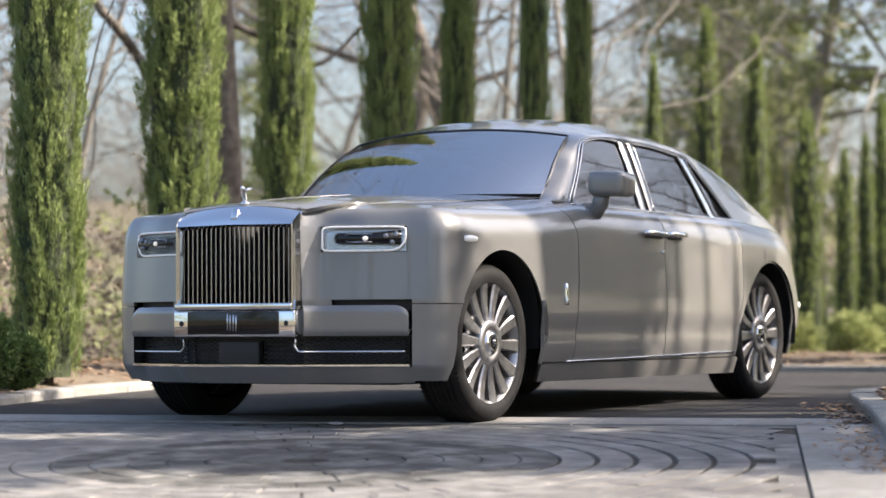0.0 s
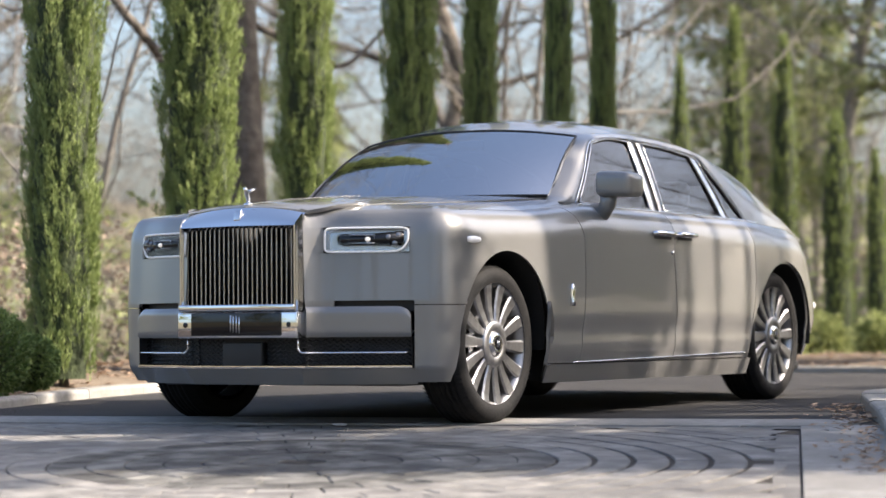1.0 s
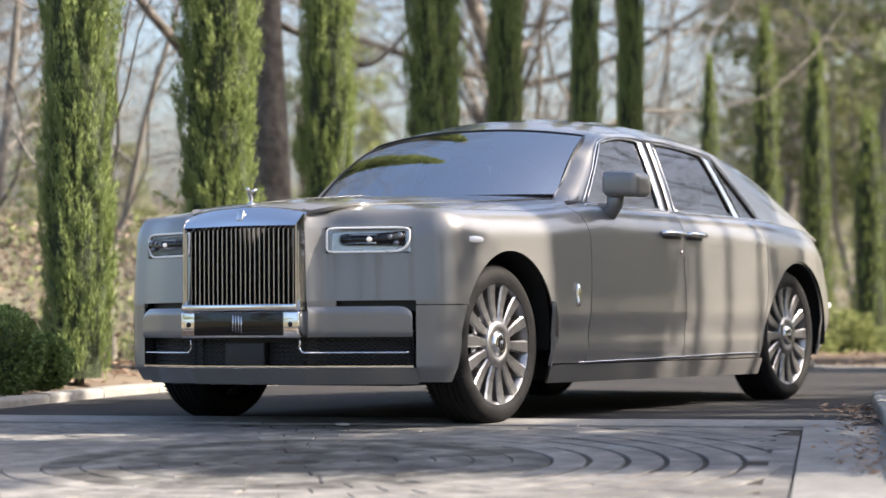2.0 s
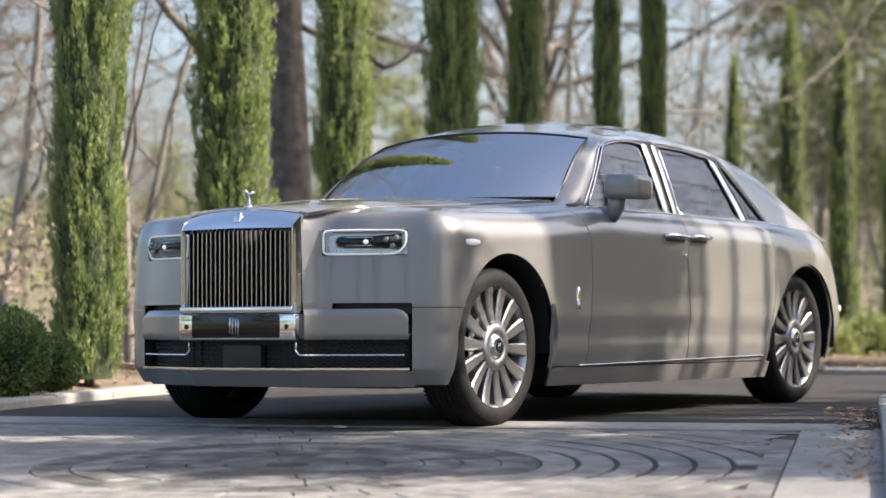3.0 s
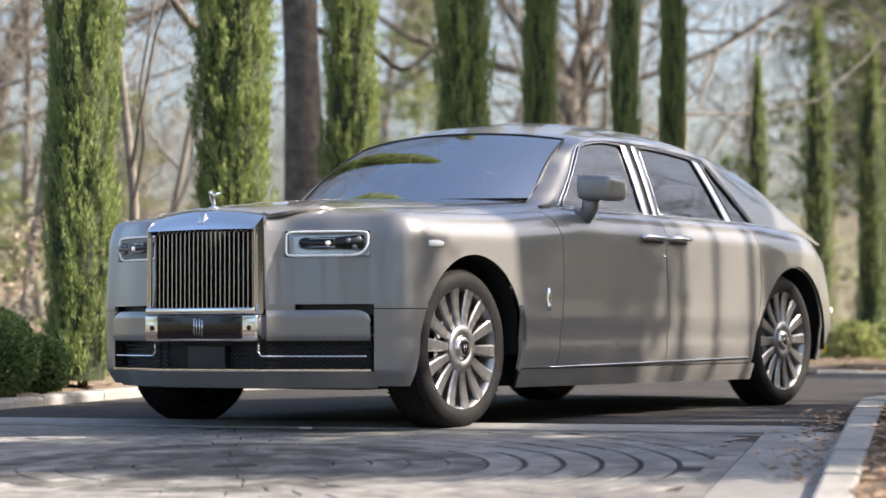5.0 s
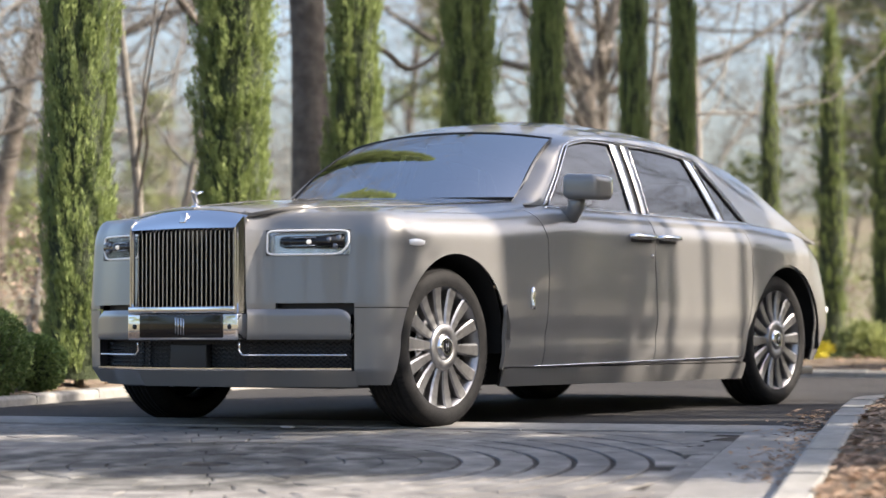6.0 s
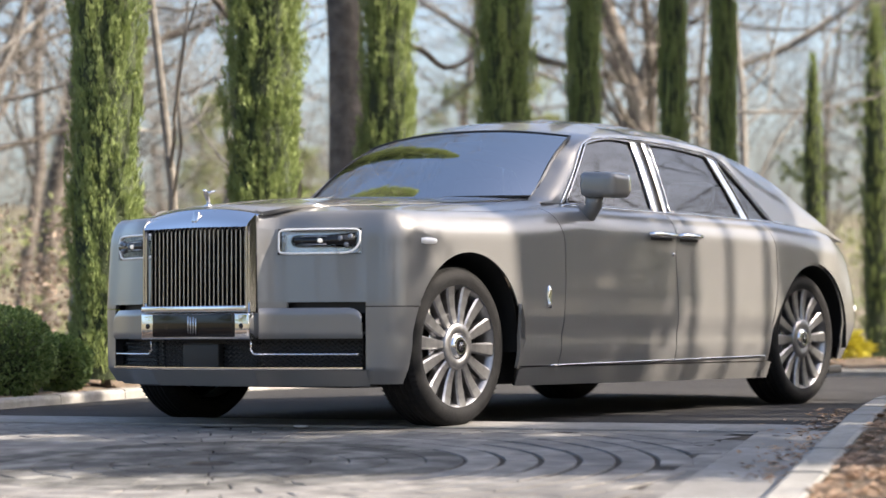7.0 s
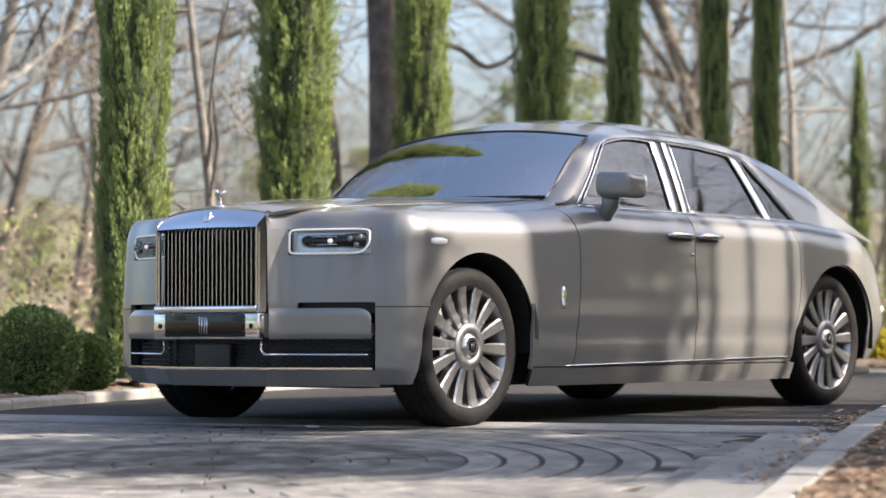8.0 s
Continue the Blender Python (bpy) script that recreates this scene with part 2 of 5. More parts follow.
def ground_height(x, y):
    """Woodland floor: level near the drive, a wooded slope behind it, hills far off."""
    d = math.hypot(x + 1.0, y)
    h = -0.12 + min(0.0, fall(x, y)) + 0.06 * min(1.0, max(0.0, (d - 12) / 8))
    if d > 18:
        f = min(1.0, (d - 18) / 60)
        h += f * 1.2 * (0.5 + noise.noise((x * 0.03, y * 0.03, 1.0)))
    if d > 110:
        f = min(1.0, (d - 110) / 290)
        h += 20 * f ** 1.3 * (0.95 + 0.35 * noise.noise((x * 0.006, y * 0.006, 4.0)))
    if d > 400:
        h += (d - 400) * 0.045
    return h


def build_ground():
    rad = [0, 4, 8, 12, 16, 20, 25, 30, 36, 44, 54, 66, 80, 100, 130, 170, 220, 300, 400, 550, 750, 1000, 1300, 1700, 2200, 3000]
    seg = 72
    vs, fs = [(-1.0, 0.0, -0.06)], []
    for r in rad[1:]:
        for k in range(seg):
            a = 6.2831853 * k / seg
            x, y = -1 + r * math.cos(a), r * math.sin(a)
            vs.append((x, y, ground_height(x, y)))
    for k in range(seg):
        fs.append((0, 1 + k, 1 + (k + 1) % seg))
    for i in range(len(rad) - 2):
        a, b = 1 + i * seg, 1 + (i + 1) * seg
        for k in range(seg):
            fs.append((a + k, b + k, b + (k + 1) % seg, a + (k + 1) % seg))
    ob = from_arrays("ground", vs, fs, far_ground)
    tagged(ob, "leaf-strewn woodland floor reaching to far hills", "ground", kind="structure")


build_ground()

LEFT_KERB = spline([(1.2, -13.0), (-0.6, -6.0), (-1.9, -1.6), (-2.6, 0.45), (-3.12, 2.0), (-3.5, 3.6), (-3.85, 5.6), (-3.98, 7.8), (-3.6, 9.4), (-2.4, 10.35), (-0.6, 10.7), (3.0, 10.6), (9.0, 10.4)], 110)
RIGHT_KERB = spline([(KERBX(-12.0), -12.0), (KERBX(-6.0), -6.0), (KERBX(-2.0), -2.0), (KERBX(0.8), 0.8), (1.78, 2.75), (1.66, 3.15), (1.74, 3.55), (2.2, 3.85), (4.5, 4.0), (9.0, 4.0)], 100)


def flat_sheet(name, loop, z, material, label, category):
    bm = bmesh.new()
    vs = [bm.verts.new((x, y, z)) for x, y in loop]
    f = bm.faces.new(vs)
    if f.normal.z < 0:
        bmesh.ops.reverse_faces(bm, faces=[f])
    bmesh.ops.triangulate(bm, faces=bm.faces[:])
    bm.normal_update()
    for f in bm.faces:
        if f.normal.z < 0:
            f.normal_flip()
    ob = part(name, bm, material, None, "", False)
    return tagged(ob, label, category, kind="structure")


xs_ = [-14 + 0.5 * k for k in range(89)]
ys_ = [-30 + 0.5 * k for k in range(83)] + [11.2]
road = from_arrays("road", [(x, y, 0.0) for y in ys_ for x in xs_], [(r_ * 89 + c, r_ * 89 + c + 1, (r_ + 1) * 89 + c + 1, (r_ + 1) * 89 + c) for r_ in range(83) for c in range(88)], asphalt)
settle(tagged(road, "dark worn asphalt driveway in dappled shade", "road", kind="structure"))


def kerb(name, line, out_sign, h, label):
    """Kerb stones of about 0.9 m laid along a line, each its own piece."""
    ob = tagged(new(name), label, "kerb", kind="structure")
    n = len(line)
    d = np.concatenate([[0], np.cumsum(np.linalg.norm(np.diff(line, axis=0), axis=1))])
    L_ = d[-1]
    k = int(L_ / 0.9)
    rng = random.Random(7)
    for i in range(k):
        a, b2 = i * L_ / k + 0.004, (i + 1) * L_ / k - 0.004
        bm = bmesh.new()
        q = np.linspace(a, b2, 5)
        xs, ys = np.interp(q, d, line[:, 0]), np.interp(q, d, line[:, 1])
        hh = h + rng.uniform(-0.006, 0.006)
        prof = [(0.0, -0.08), (0.0, hh - 0.018), (0.006, hh - 0.006), (0.02, hh), (0.13, hh), (0.146, hh - 0.008), (0.15, -0.08)]
        rings = []
        for j in range(5):
            tx, ty = np.interp(min(q[j] + 0.05, L_), d, line[:, 0]) - np.interp(max(q[j] - 0.05, 0), d, line[:, 0]), np.interp(min(q[j] + 0.05, L_), d, line[:, 1]) - np.interp(max(q[j] - 0.05, 0), d, line[:, 1])
            l_ = math.hypot(tx, ty)
            nx, ny = -ty / l_ * out_sign, tx / l_ * out_sign
            rings.append([bm.verts.new((xs[j] + nx * o, ys[j] + ny * o, z)) for o, z in prof])
        for A, B in zip(rings, rings[1:]):
            for s in range(len(prof) - 1):
                bm.faces.new((A[s], A[s + 1], B[s + 1], B[s]))
        bm.faces.new(rings[0])
        bm.faces.new(list(reversed(rings[-1])))
        bmesh.ops.recalc_face_normals(bm, faces=bm.faces[:])
        part("kerb_stone", bm, kerb_mat, ob, "", False)
    return ob


settle(kerb("kerb_left", LEFT_KERB, 1, 0.06, "weathered pale concrete kerb before the cypress bed"))
settle(kerb("kerb_right", RIGHT_KERB, -1, 0.075, "pale concrete kerb edging the mulch bed"))


def bed(name, line, out_sign, widths, heights, label, material):
    """A planting bed that rises from behind its kerb."""
    vs, fs = [], []
    n, m = len(line), len(widths)
    for i in range(n):
        a, c = line[max(i - 1, 0)], line[min(i + 1, n - 1)]
        t = (c - a) / np.linalg.norm(c - a)
        nx, ny = -t[1] * out_sign, t[0] * out_sign
        for w, h in zip(widths, heights):
            x, y = line[i][0] + nx * w, line[i][1] + ny * w
            vs.append((x, y, h + (0.03 * noise.noise((x * 2.3, y * 2.3, 0)) if w > 0.2 else 0)))
    for i in range(n - 1):
        for j in range(m - 1):
            f = (i * m + j, i * m + j + 1, (i + 1) * m + j + 1, (i + 1) * m + j)
            fs.append(f if out_sign > 0 else f[::-1])
    ob = from_arrays(name, vs, [f[::-1] for f in fs], material)
    return tagged(ob, label, "planting bed", kind="structure")


settle(bed("bed_left", LEFT_KERB, 1, (0.14, 0.3, 0.6, 1.0, 1.6, 2.4, 3.6, 5.5), (0.045, 0.07, 0.11, 0.14, 0.15, 0.13, 0.08, -0.09), "raised bed strewn with dry brown leaves", litter_soil))
settle(bed("bed_right", RIGHT_KERB[:79], -1, (0.14, 0.25, 0.5, 0.9, 1.5, 2.5, 3.8), (0.055, 0.06, 0.08, 0.1, 0.1, 0.08, -0.05), "bark mulch bed with dry leaf litter", litter_soil))


def litter(name, n, place, label, size=(0.025, 0.06), material=None):
    """Loose dry leaves lying on the beds."""
    rng = random.Random(len(name))
    vs, fs = [], []
    for _ in range(n):
        x, y, z = place(rng)
        s, a, ti = rng.uniform(*size), rng.uniform(0, 6.283), rng.uniform(-0.6, 0.6)
        c, s_ = math.cos(a) * s, math.sin(a) * s
        k = len(vs)
        lift = abs(ti) * s * 0.8
        vs += [(x - c, y - s_, z + 0.004), (x + s_ * 0.5, y - c * 0.5, z + 0.006 + lift * 0.4), (x + c, y + s_, z + 0.005 + lift), (x - s_ * 0.5, y + c * 0.5, z + 0.008 + lift * 0.6)]
        fs.append((k, k + 1, k + 2, k + 3))
    ob = from_arrays(name, vs, fs, material or dead_leaf, smooth=False)
    return tagged(ob, label, "leaves", kind="stuff")


def along(line, sign, lo, hi, heights, widths):
    n = len(line)

    def place(rng):
        i = rng.uniform(0, n - 1.001)
        k, f = int(i), i - int(i)
        p = line[k] * (1 - f) + line[k + 1] * f
        t = line[k + 1] - line[k]
        t = t / np.linalg.norm(t)
        w = lo + (hi - lo) * rng.random()
        x, y = p[0] - t[1] * sign * w, p[1] + t[0] * sign * w
        return x, y, float(np.interp(w, widths, heights)) + 0.03 * noise.noise((x * 2.3, y * 2.3, 0))
    return place


settle(litter("leaf_litter", 9000, along(LEFT_KERB[30:100], 1, 0.2, 5.0, (0.045, 0.07, 0.11, 0.14, 0.15, 0.13, 0.08, -0.09), (0.14, 0.3, 0.6, 1.0, 1.6, 2.4, 3.6, 5.5)), "scattered dry brown and tan leaves on the bed"))
settle(litter("bark_mulch", 16000, along(RIGHT_KERB[28:80], -1, 0.14, 2.2, (0.055, 0.06, 0.08, 0.1, 0.1, 0.08, -0.05), (0.14, 0.25, 0.5, 0.9, 1.5, 2.5, 3.8)), "brown bark chips and curled dry leaves", (0.015, 0.04)))


def gutter(rng):
    f = rng.random()
    y = -1.6 + 4.2 * f
    return KERBX(y) - abs(rng.gauss(0, 0.13)) - 0.01, y + rng.uniform(-0.1, 0.1), 0.014


settle(litter("gutter_leaves", 420, gutter, "a few dry leaf scraps along the gutter", (0.012, 0.03)))

# stamped apron: base sheet, ring courses, border slabs
apron = flat_sheet("pavement", [(-3.2, EDGE(-3.2)), (KERBX(0.88), EDGE(KERBX(0.88))), (KERBX(-12), -12), (-3.2, -12)], 0.004, joint_dirt, "stamped concrete apron with ring courses round a dark roundel", "pavement")
CX, CY = 1.15, -2.05


def slab_mesh(loop, h, taper=0.006):
    """A low stone with a chamfered edge, from its outline."""
    bm = bmesh.new()
    c = np.mean(np.array(loop), axis=0)
    lo = [bm.verts.new((x, y, 0.0)) for x, y in loop]
    mid = [bm.verts.new((x, y, h - 0.003)) for x, y in loop]
    top = []
    for x, y in loop:
        dx, dy = c[0] - x, c[1] - y
        l_ = math.hypot(dx, dy) + 1e-6
        top.append(bm.verts.new((x + dx / l_ * taper, y + dy / l_ * taper, h)))
    n = len(loop)
    for A, B in ((lo, mid), (mid, top)):
        for k in range(n):
            bm.faces.new((A[k], A[(k + 1) % n], B[(k + 1) % n], B[k]))
    bm.faces.new(top)
    bmesh.ops.recalc_face_normals(bm, faces=bm.faces[:])
    return bm


def ring_piece(r0, r1, a0, a1, h, material):
    ca = (a0 + a1) / 2
    q = np.linspace(a0 + 0.004 / r1, a1 - 0.004 / r1, 4)
    loop = [(r0 * math.cos(a), r0 * math.sin(a)) for a in q] + [(r1 * math.cos(a), r1 * math.sin(a)) for a in q[::-1]]
    bm = slab_mesh(loop, h, 0.004)
    ob = part("paving_stone", bm, material, apron, "", False)
    ob.location = (CX, CY, 0.004)
    return ob


rng = random.Random(3)
apron_rings = []
r = 0.10
while r < 2.2:
    w = 0.16
    n = max(6, int(6.283 * r / 0.24))
    off = rng.random()
    for k in range(n):
        a0, a1 = 6.2831853 * (k + off) / n, 6.2831853 * (k + 1 + off) / n
        am = (a0 + a1) / 2
        x, y = CX + (r + w) * math.cos(am), CY + (r + w) * math.sin(am)
        if x > JOINT(y) - 0.05 or y > EDGE(x) - 0.45:
            continue
        gap = 0.012 if math.cos(am - 0.5) > 0.72 and r > 0.95 else 0.003
        ring_piece(r + gap, r + w - gap, a0, a1, 0.008 + rng.uniform(-0.0015, 0.002), concrete_dark if r < 0.95 else concrete)
    r += w

# straight courses outside the rings, joined into one layer
vs, fs = [], []
y0 = -11.9
while y0 < 0.8:
    hgt = rng.choice((0.24, 0.3, 0.36))
    x0 = -3.15
    while x0 < 8.5:
        wid = rng.choice((0.3, 0.4, 0.5, 0.62))
        xa, xb, ya, yb = x0 + 0.004, x0 + wid - 0.004, y0 + 0.004, y0 + hgt - 0.004
        xm, ym = (xa + xb) / 2, (ya + yb) / 2
        x0 += wid
        far = math.hypot(xm - CX, ym - CY)
        if far < 2.42 or ym > EDGE(xm) - 0.6 or xb > JOINT(ym) - 0.06:
            continue
        z = 0.012 + rng.uniform(-0.0015, 0.002)
        k = len(vs)
        vs += [(xa, ya, 0.004), (xb, ya, 0.004), (xb, yb, 0.004), (xa, yb, 0.004), (xa + 0.004, ya + 0.004, z), (xb - 0.004, ya + 0.004, z), (xb - 0.004, yb - 0.004, z), (xa + 0.004, yb - 0.004, z)]
        fs += [(k + 4, k + 5, k + 6, k + 7), (k, k + 1, k + 5, k + 4), (k + 1, k + 2, k + 6, k + 5), (k + 2, k + 3, k + 7, k + 6), (k + 3, k, k + 4, k + 7)]
    y0 += hgt
rest = from_arrays("paving_courses", vs, fs, concrete, apron, "", False)
rest["kind"] = "stuff"
# filler between rings and the straight edges: one low poured layer
vs, fs, grid = [], [], {}
for ix in range(-32, 62):
    for iy in range(-70, 12):
        x, y = ix * 0.1, iy * 0.1
        far = math.hypot(x + 0.05 - CX, y + 0.05 - CY)
        if far < 2.16 or y + 0.1 > EDGE(x) - 0.42 or x + 0.1 > JOINT(y + 0.1) - 0.05:
            continue
        q = []
        for a, c in ((0, 0), (1, 0), (1, 1), (0, 1)):
            key = (ix + a, iy + c)
            if key not in grid:
                grid[key] = len(vs)
                vs.append(((ix + a) * 0.1, (iy + c) * 0.1, 0.009))
            q.append(grid[key])
        fs.append(tuple(q))
n0 = len(vs)
ys_ = [-7.0 + 0.1 * k for k in range(71)]
for y in ys_:
    vs += [(JOINT(y) - 0.12, y, 0.0085), (JOINT(y) - 0.007, y, 0.0085)]
for k in range(70):
    fs.append((n0 + 2 * k, n0 + 2 * k + 1, n0 + 2 * k + 3, n0 + 2 * k + 2))
n0 = len(vs)
for k in range(57):
    x = -3.15 + 0.1 * k
    vs += [(x, EDGE(x) - 0.52, 0.0088), (x, EDGE(x) - 0.435, 0.0088)]
for k in range(56):
    fs.append((n0 + 2 * k, n0 + 2 * k + 2, n0 + 2 * k + 3, n0 + 2 * k + 1))
poured = from_arrays("poured_filler", vs, fs, concrete, apron, "", False)

# border band beside the kerb and along the far edge
y0 = -11.4
while y0 < 0.05:
    L_ = 0.92
    ya, yb = y0 + 0.004, y0 + L_ - 0.004
    loop = [(JOINT(ya) + 0.004, ya), (KERBX(ya) - 0.01, ya + 0.03), (KERBX(yb) - 0.01, yb + 0.03), (JOINT(yb) + 0.004, yb)]
    c = np.mean(np.array(loop), axis=0)
    bm = slab_mesh([(x - c[0], y - c[1]) for x, y in loop], 0.012 + rng.uniform(-0.001, 0.002), 0.005)
    ob = part("border_slab", bm, slab_stone, apron, "", False)
    ob.location = (c[0], c[1], 0.004)
    y0 += L_
x0 = -3.15
while x0 < 2.45:
    L_ = 0.75
    xa, xb = x0 + 0.004, min(x0 + L_ - 0.004, 2.52)
    loop = [(xa, EDGE(xa) - 0.42), (xb, EDGE(xb) - 0.42), (xb, EDGE(xb) - 0.01), (xa, EDGE(xa) - 0.01)]
    c = np.mean(np.array(loop), axis=0)
    bm = slab_mesh([(x - c[0], y - c[1]) for x, y in loop], 0.012 + rng.uniform(-0.001, 0.002), 0.005)
    ob = part("border_slab", bm, slab_stone, apron, "", False)
    ob.location = (c[0], c[1], 0.004)
    x0 += L_
settle(apron)
bm = bmesh.new()
bmesh.ops.create_icosphere(bm, subdivisions=2, radius=0.03)
for v in bm.verts:
    v.co *= 1 + 0.25 * noise.noise(v.co * 40)
    v.co.z *= 0.25
    v.co.x *= 1.4
peb = part("white_pebble", bm, chalk, None)
peb.location = (0.31, -0.47, fall(0.31, -0.47) + 0.022)
tagged(peb, "flat pale pebble lying on the paving", "pebble")

# ---- trees ----
def cypress_crown(seed, n, height=6.0, radius=0.28):
    """A column of upright feathery sprays with tufts and gaps; unit tree of that height and radius."""
    rng = random.Random(seed)
    vs, fs = [], []

    def prof(t):
        return radius * (1.1 - 0.16 * t) * min(1.0, 0.8 + 2.0 * t) * (1.0 if t < 0.72 else max(0.04, (1 - t) / 0.28) ** 0.6)
    per = 60
    for i in range(n // per):
        # a tuft: many fine sprays leaning one way
        t = rng.random() ** 0.92
        z = 0.06 + t * (height - 0.16)
        a = rng.uniform(0, 6.2832)
        lump = 1 + 0.34 * noise.noise((math.cos(a) * 1.3 + seed, math.sin(a) * 1.3, z * 1.5)) + 0.22 * noise.noise((math.cos(a) * 3, math.sin(a) * 3 + seed, z * 5))
        rr = prof(t) * lump * rng.uniform(0.72, 1.1)
        lean, ax = rng.uniform(0.08, 0.5), a + rng.uniform(-0.5, 0.5)
        td = Vector((math.cos(ax) * lean, math.sin(ax) * lean, 1.0)).normalized()
        c = Vector((math.cos(a) * rr * 0.9, math.sin(a) * rr * 0.9, z))
        tl = rng.uniform(0.10, 0.22)
        for _ in range(per):
            f = rng.random()
            q = c + td * tl * f + Vector((rng.gauss(0, 0.016), rng.gauss(0, 0.016), rng.gauss(0, 0.02))) * (1.2 - 0.7 * f)
            d = (td + Vector((rng.gauss(0, 0.33), rng.gauss(0, 0.33), rng.gauss(0, 0.2)))).normalized()
            ln, wd = rng.uniform(0.025, 0.06), rng.uniform(0.0025, 0.006)
            s = d.cross(Vector((rng.gauss(0, 1), rng.gauss(0, 1), rng.gauss(0, 1)))).normalized() * wd
            k = len(vs)
            vs += [q, q + d * ln * 0.45 - s, q + d * ln, q + d * ln * 0.45 + s]
            fs.append((k, k + 1, k + 2, k + 3))
    return vs, fs


def cypress_core(seed, height=6.0, radius=0.28):
    vs, fs = [], []
    R, S = 40, 14
    for i in range(R + 1):
        t = i / R
        z = 0.05 + t * (height - 0.25)
        pr = 0.8 * radius * (1.1 - 0.16 * t) * min(1.0, 0.8 + 2.0 * t) * (1.0 if t < 0.72 else max(0.02, (1 - t) / 0.28) ** 0.6)
        for k in range(S):
            a = 6.2832 * k / S
            q = pr * (1 + 0.3 * noise.noise((math.cos(a) * 1.3 + seed, math.sin(a) * 1.3, z * 1.7)))
            vs.append((q * math.cos(a), q * math.sin(a), z))
    for i in range(R):
        for k in range(S):
            fs.append((i * S + k, i * S + (k + 1) % S, (i + 1) * S + (k + 1) % S, (i + 1) * S + k))
    return vs, fs


def make_cypress(seed, n, at, label):
    ob = thing("cypress_tree", label, "tree", "cypress row along the drive")
    bm = bmesh.new()
    add_tube(bm, [(0, 0, -0.1), (0.01, 0, 0.3), (0, 0.01, 1.5), (0, 0, 4.5)], [0.06, 0.05, 0.04, 0.015], 8)
    part("trunk", bm, bark, ob)
    # solid dark column: inner shade put into colour, and no view through
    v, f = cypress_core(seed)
    core = from_arrays("inner_crown", v, f, crown_shade, ob)
    v, f = cypress_crown(seed, n)
    from_arrays("crown", v, f, cyp_leaf, ob, smooth=False)
    ob.matrix_basis = at
    return ob


def place_tree(x, y, z, s, sxy, rz):
    return Matrix.Translation((x, y, z)) @ Matrix.Rotation(rz, 4, "Z") @ Matrix.Diagonal((sxy, sxy, s, 1))


def copy_scaled(ob, m):
    c = copy_thing(ob, Matrix.Identity(4))
    c.matrix_basis = m
    return c


LIT = "slender green columnar cypress in the drive's bed"
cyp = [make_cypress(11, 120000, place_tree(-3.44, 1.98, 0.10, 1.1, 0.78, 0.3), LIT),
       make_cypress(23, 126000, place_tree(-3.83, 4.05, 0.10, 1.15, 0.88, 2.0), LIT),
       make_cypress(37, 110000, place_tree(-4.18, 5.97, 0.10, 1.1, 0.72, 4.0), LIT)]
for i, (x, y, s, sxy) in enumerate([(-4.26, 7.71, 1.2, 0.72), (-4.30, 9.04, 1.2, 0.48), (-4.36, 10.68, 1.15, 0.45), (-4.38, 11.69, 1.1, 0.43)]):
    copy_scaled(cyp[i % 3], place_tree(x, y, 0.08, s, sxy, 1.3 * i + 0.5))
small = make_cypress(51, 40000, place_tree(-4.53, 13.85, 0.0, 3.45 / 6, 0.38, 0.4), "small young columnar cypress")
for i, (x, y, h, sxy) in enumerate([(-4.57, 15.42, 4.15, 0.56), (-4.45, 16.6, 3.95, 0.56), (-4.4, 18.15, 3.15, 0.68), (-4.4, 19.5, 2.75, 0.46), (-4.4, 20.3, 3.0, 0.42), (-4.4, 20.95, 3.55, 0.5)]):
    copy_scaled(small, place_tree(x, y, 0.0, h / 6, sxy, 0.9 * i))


def leaf_cloud(rng, centre, rad, n, size, vs, fs, flat=0.8):
    for _ in range(n):
        while True:
            p = Vector((rng.uniform(-1, 1), rng.uniform(-1, 1), rng.uniform(-1, 1)))
            if 0.2 < p.length < 1:
                break
        p = Vector((p.x * rad[0], p.y * rad[1], p.z * rad[2])) + Vector(centre)
        d = Vector((rng.uniform(-1, 1), rng.uniform(-1, 1), rng.uniform(-0.6, 1))).normalized()
        s = d.cross(Vector((rng.uniform(-1, 1), rng.uniform(-1, 1), rng.uniform(-1, 1)))).normalized()
        l_ = rng.uniform(*size)
        k = len(vs)
        vs += [p, p + d * l_ * 0.5 - s * l_ * 0.25, p + d * l_, p + d * l_ * 0.5 + s * l_ * 0.25]
        fs.append((k, k + 1, k + 2, k + 3))


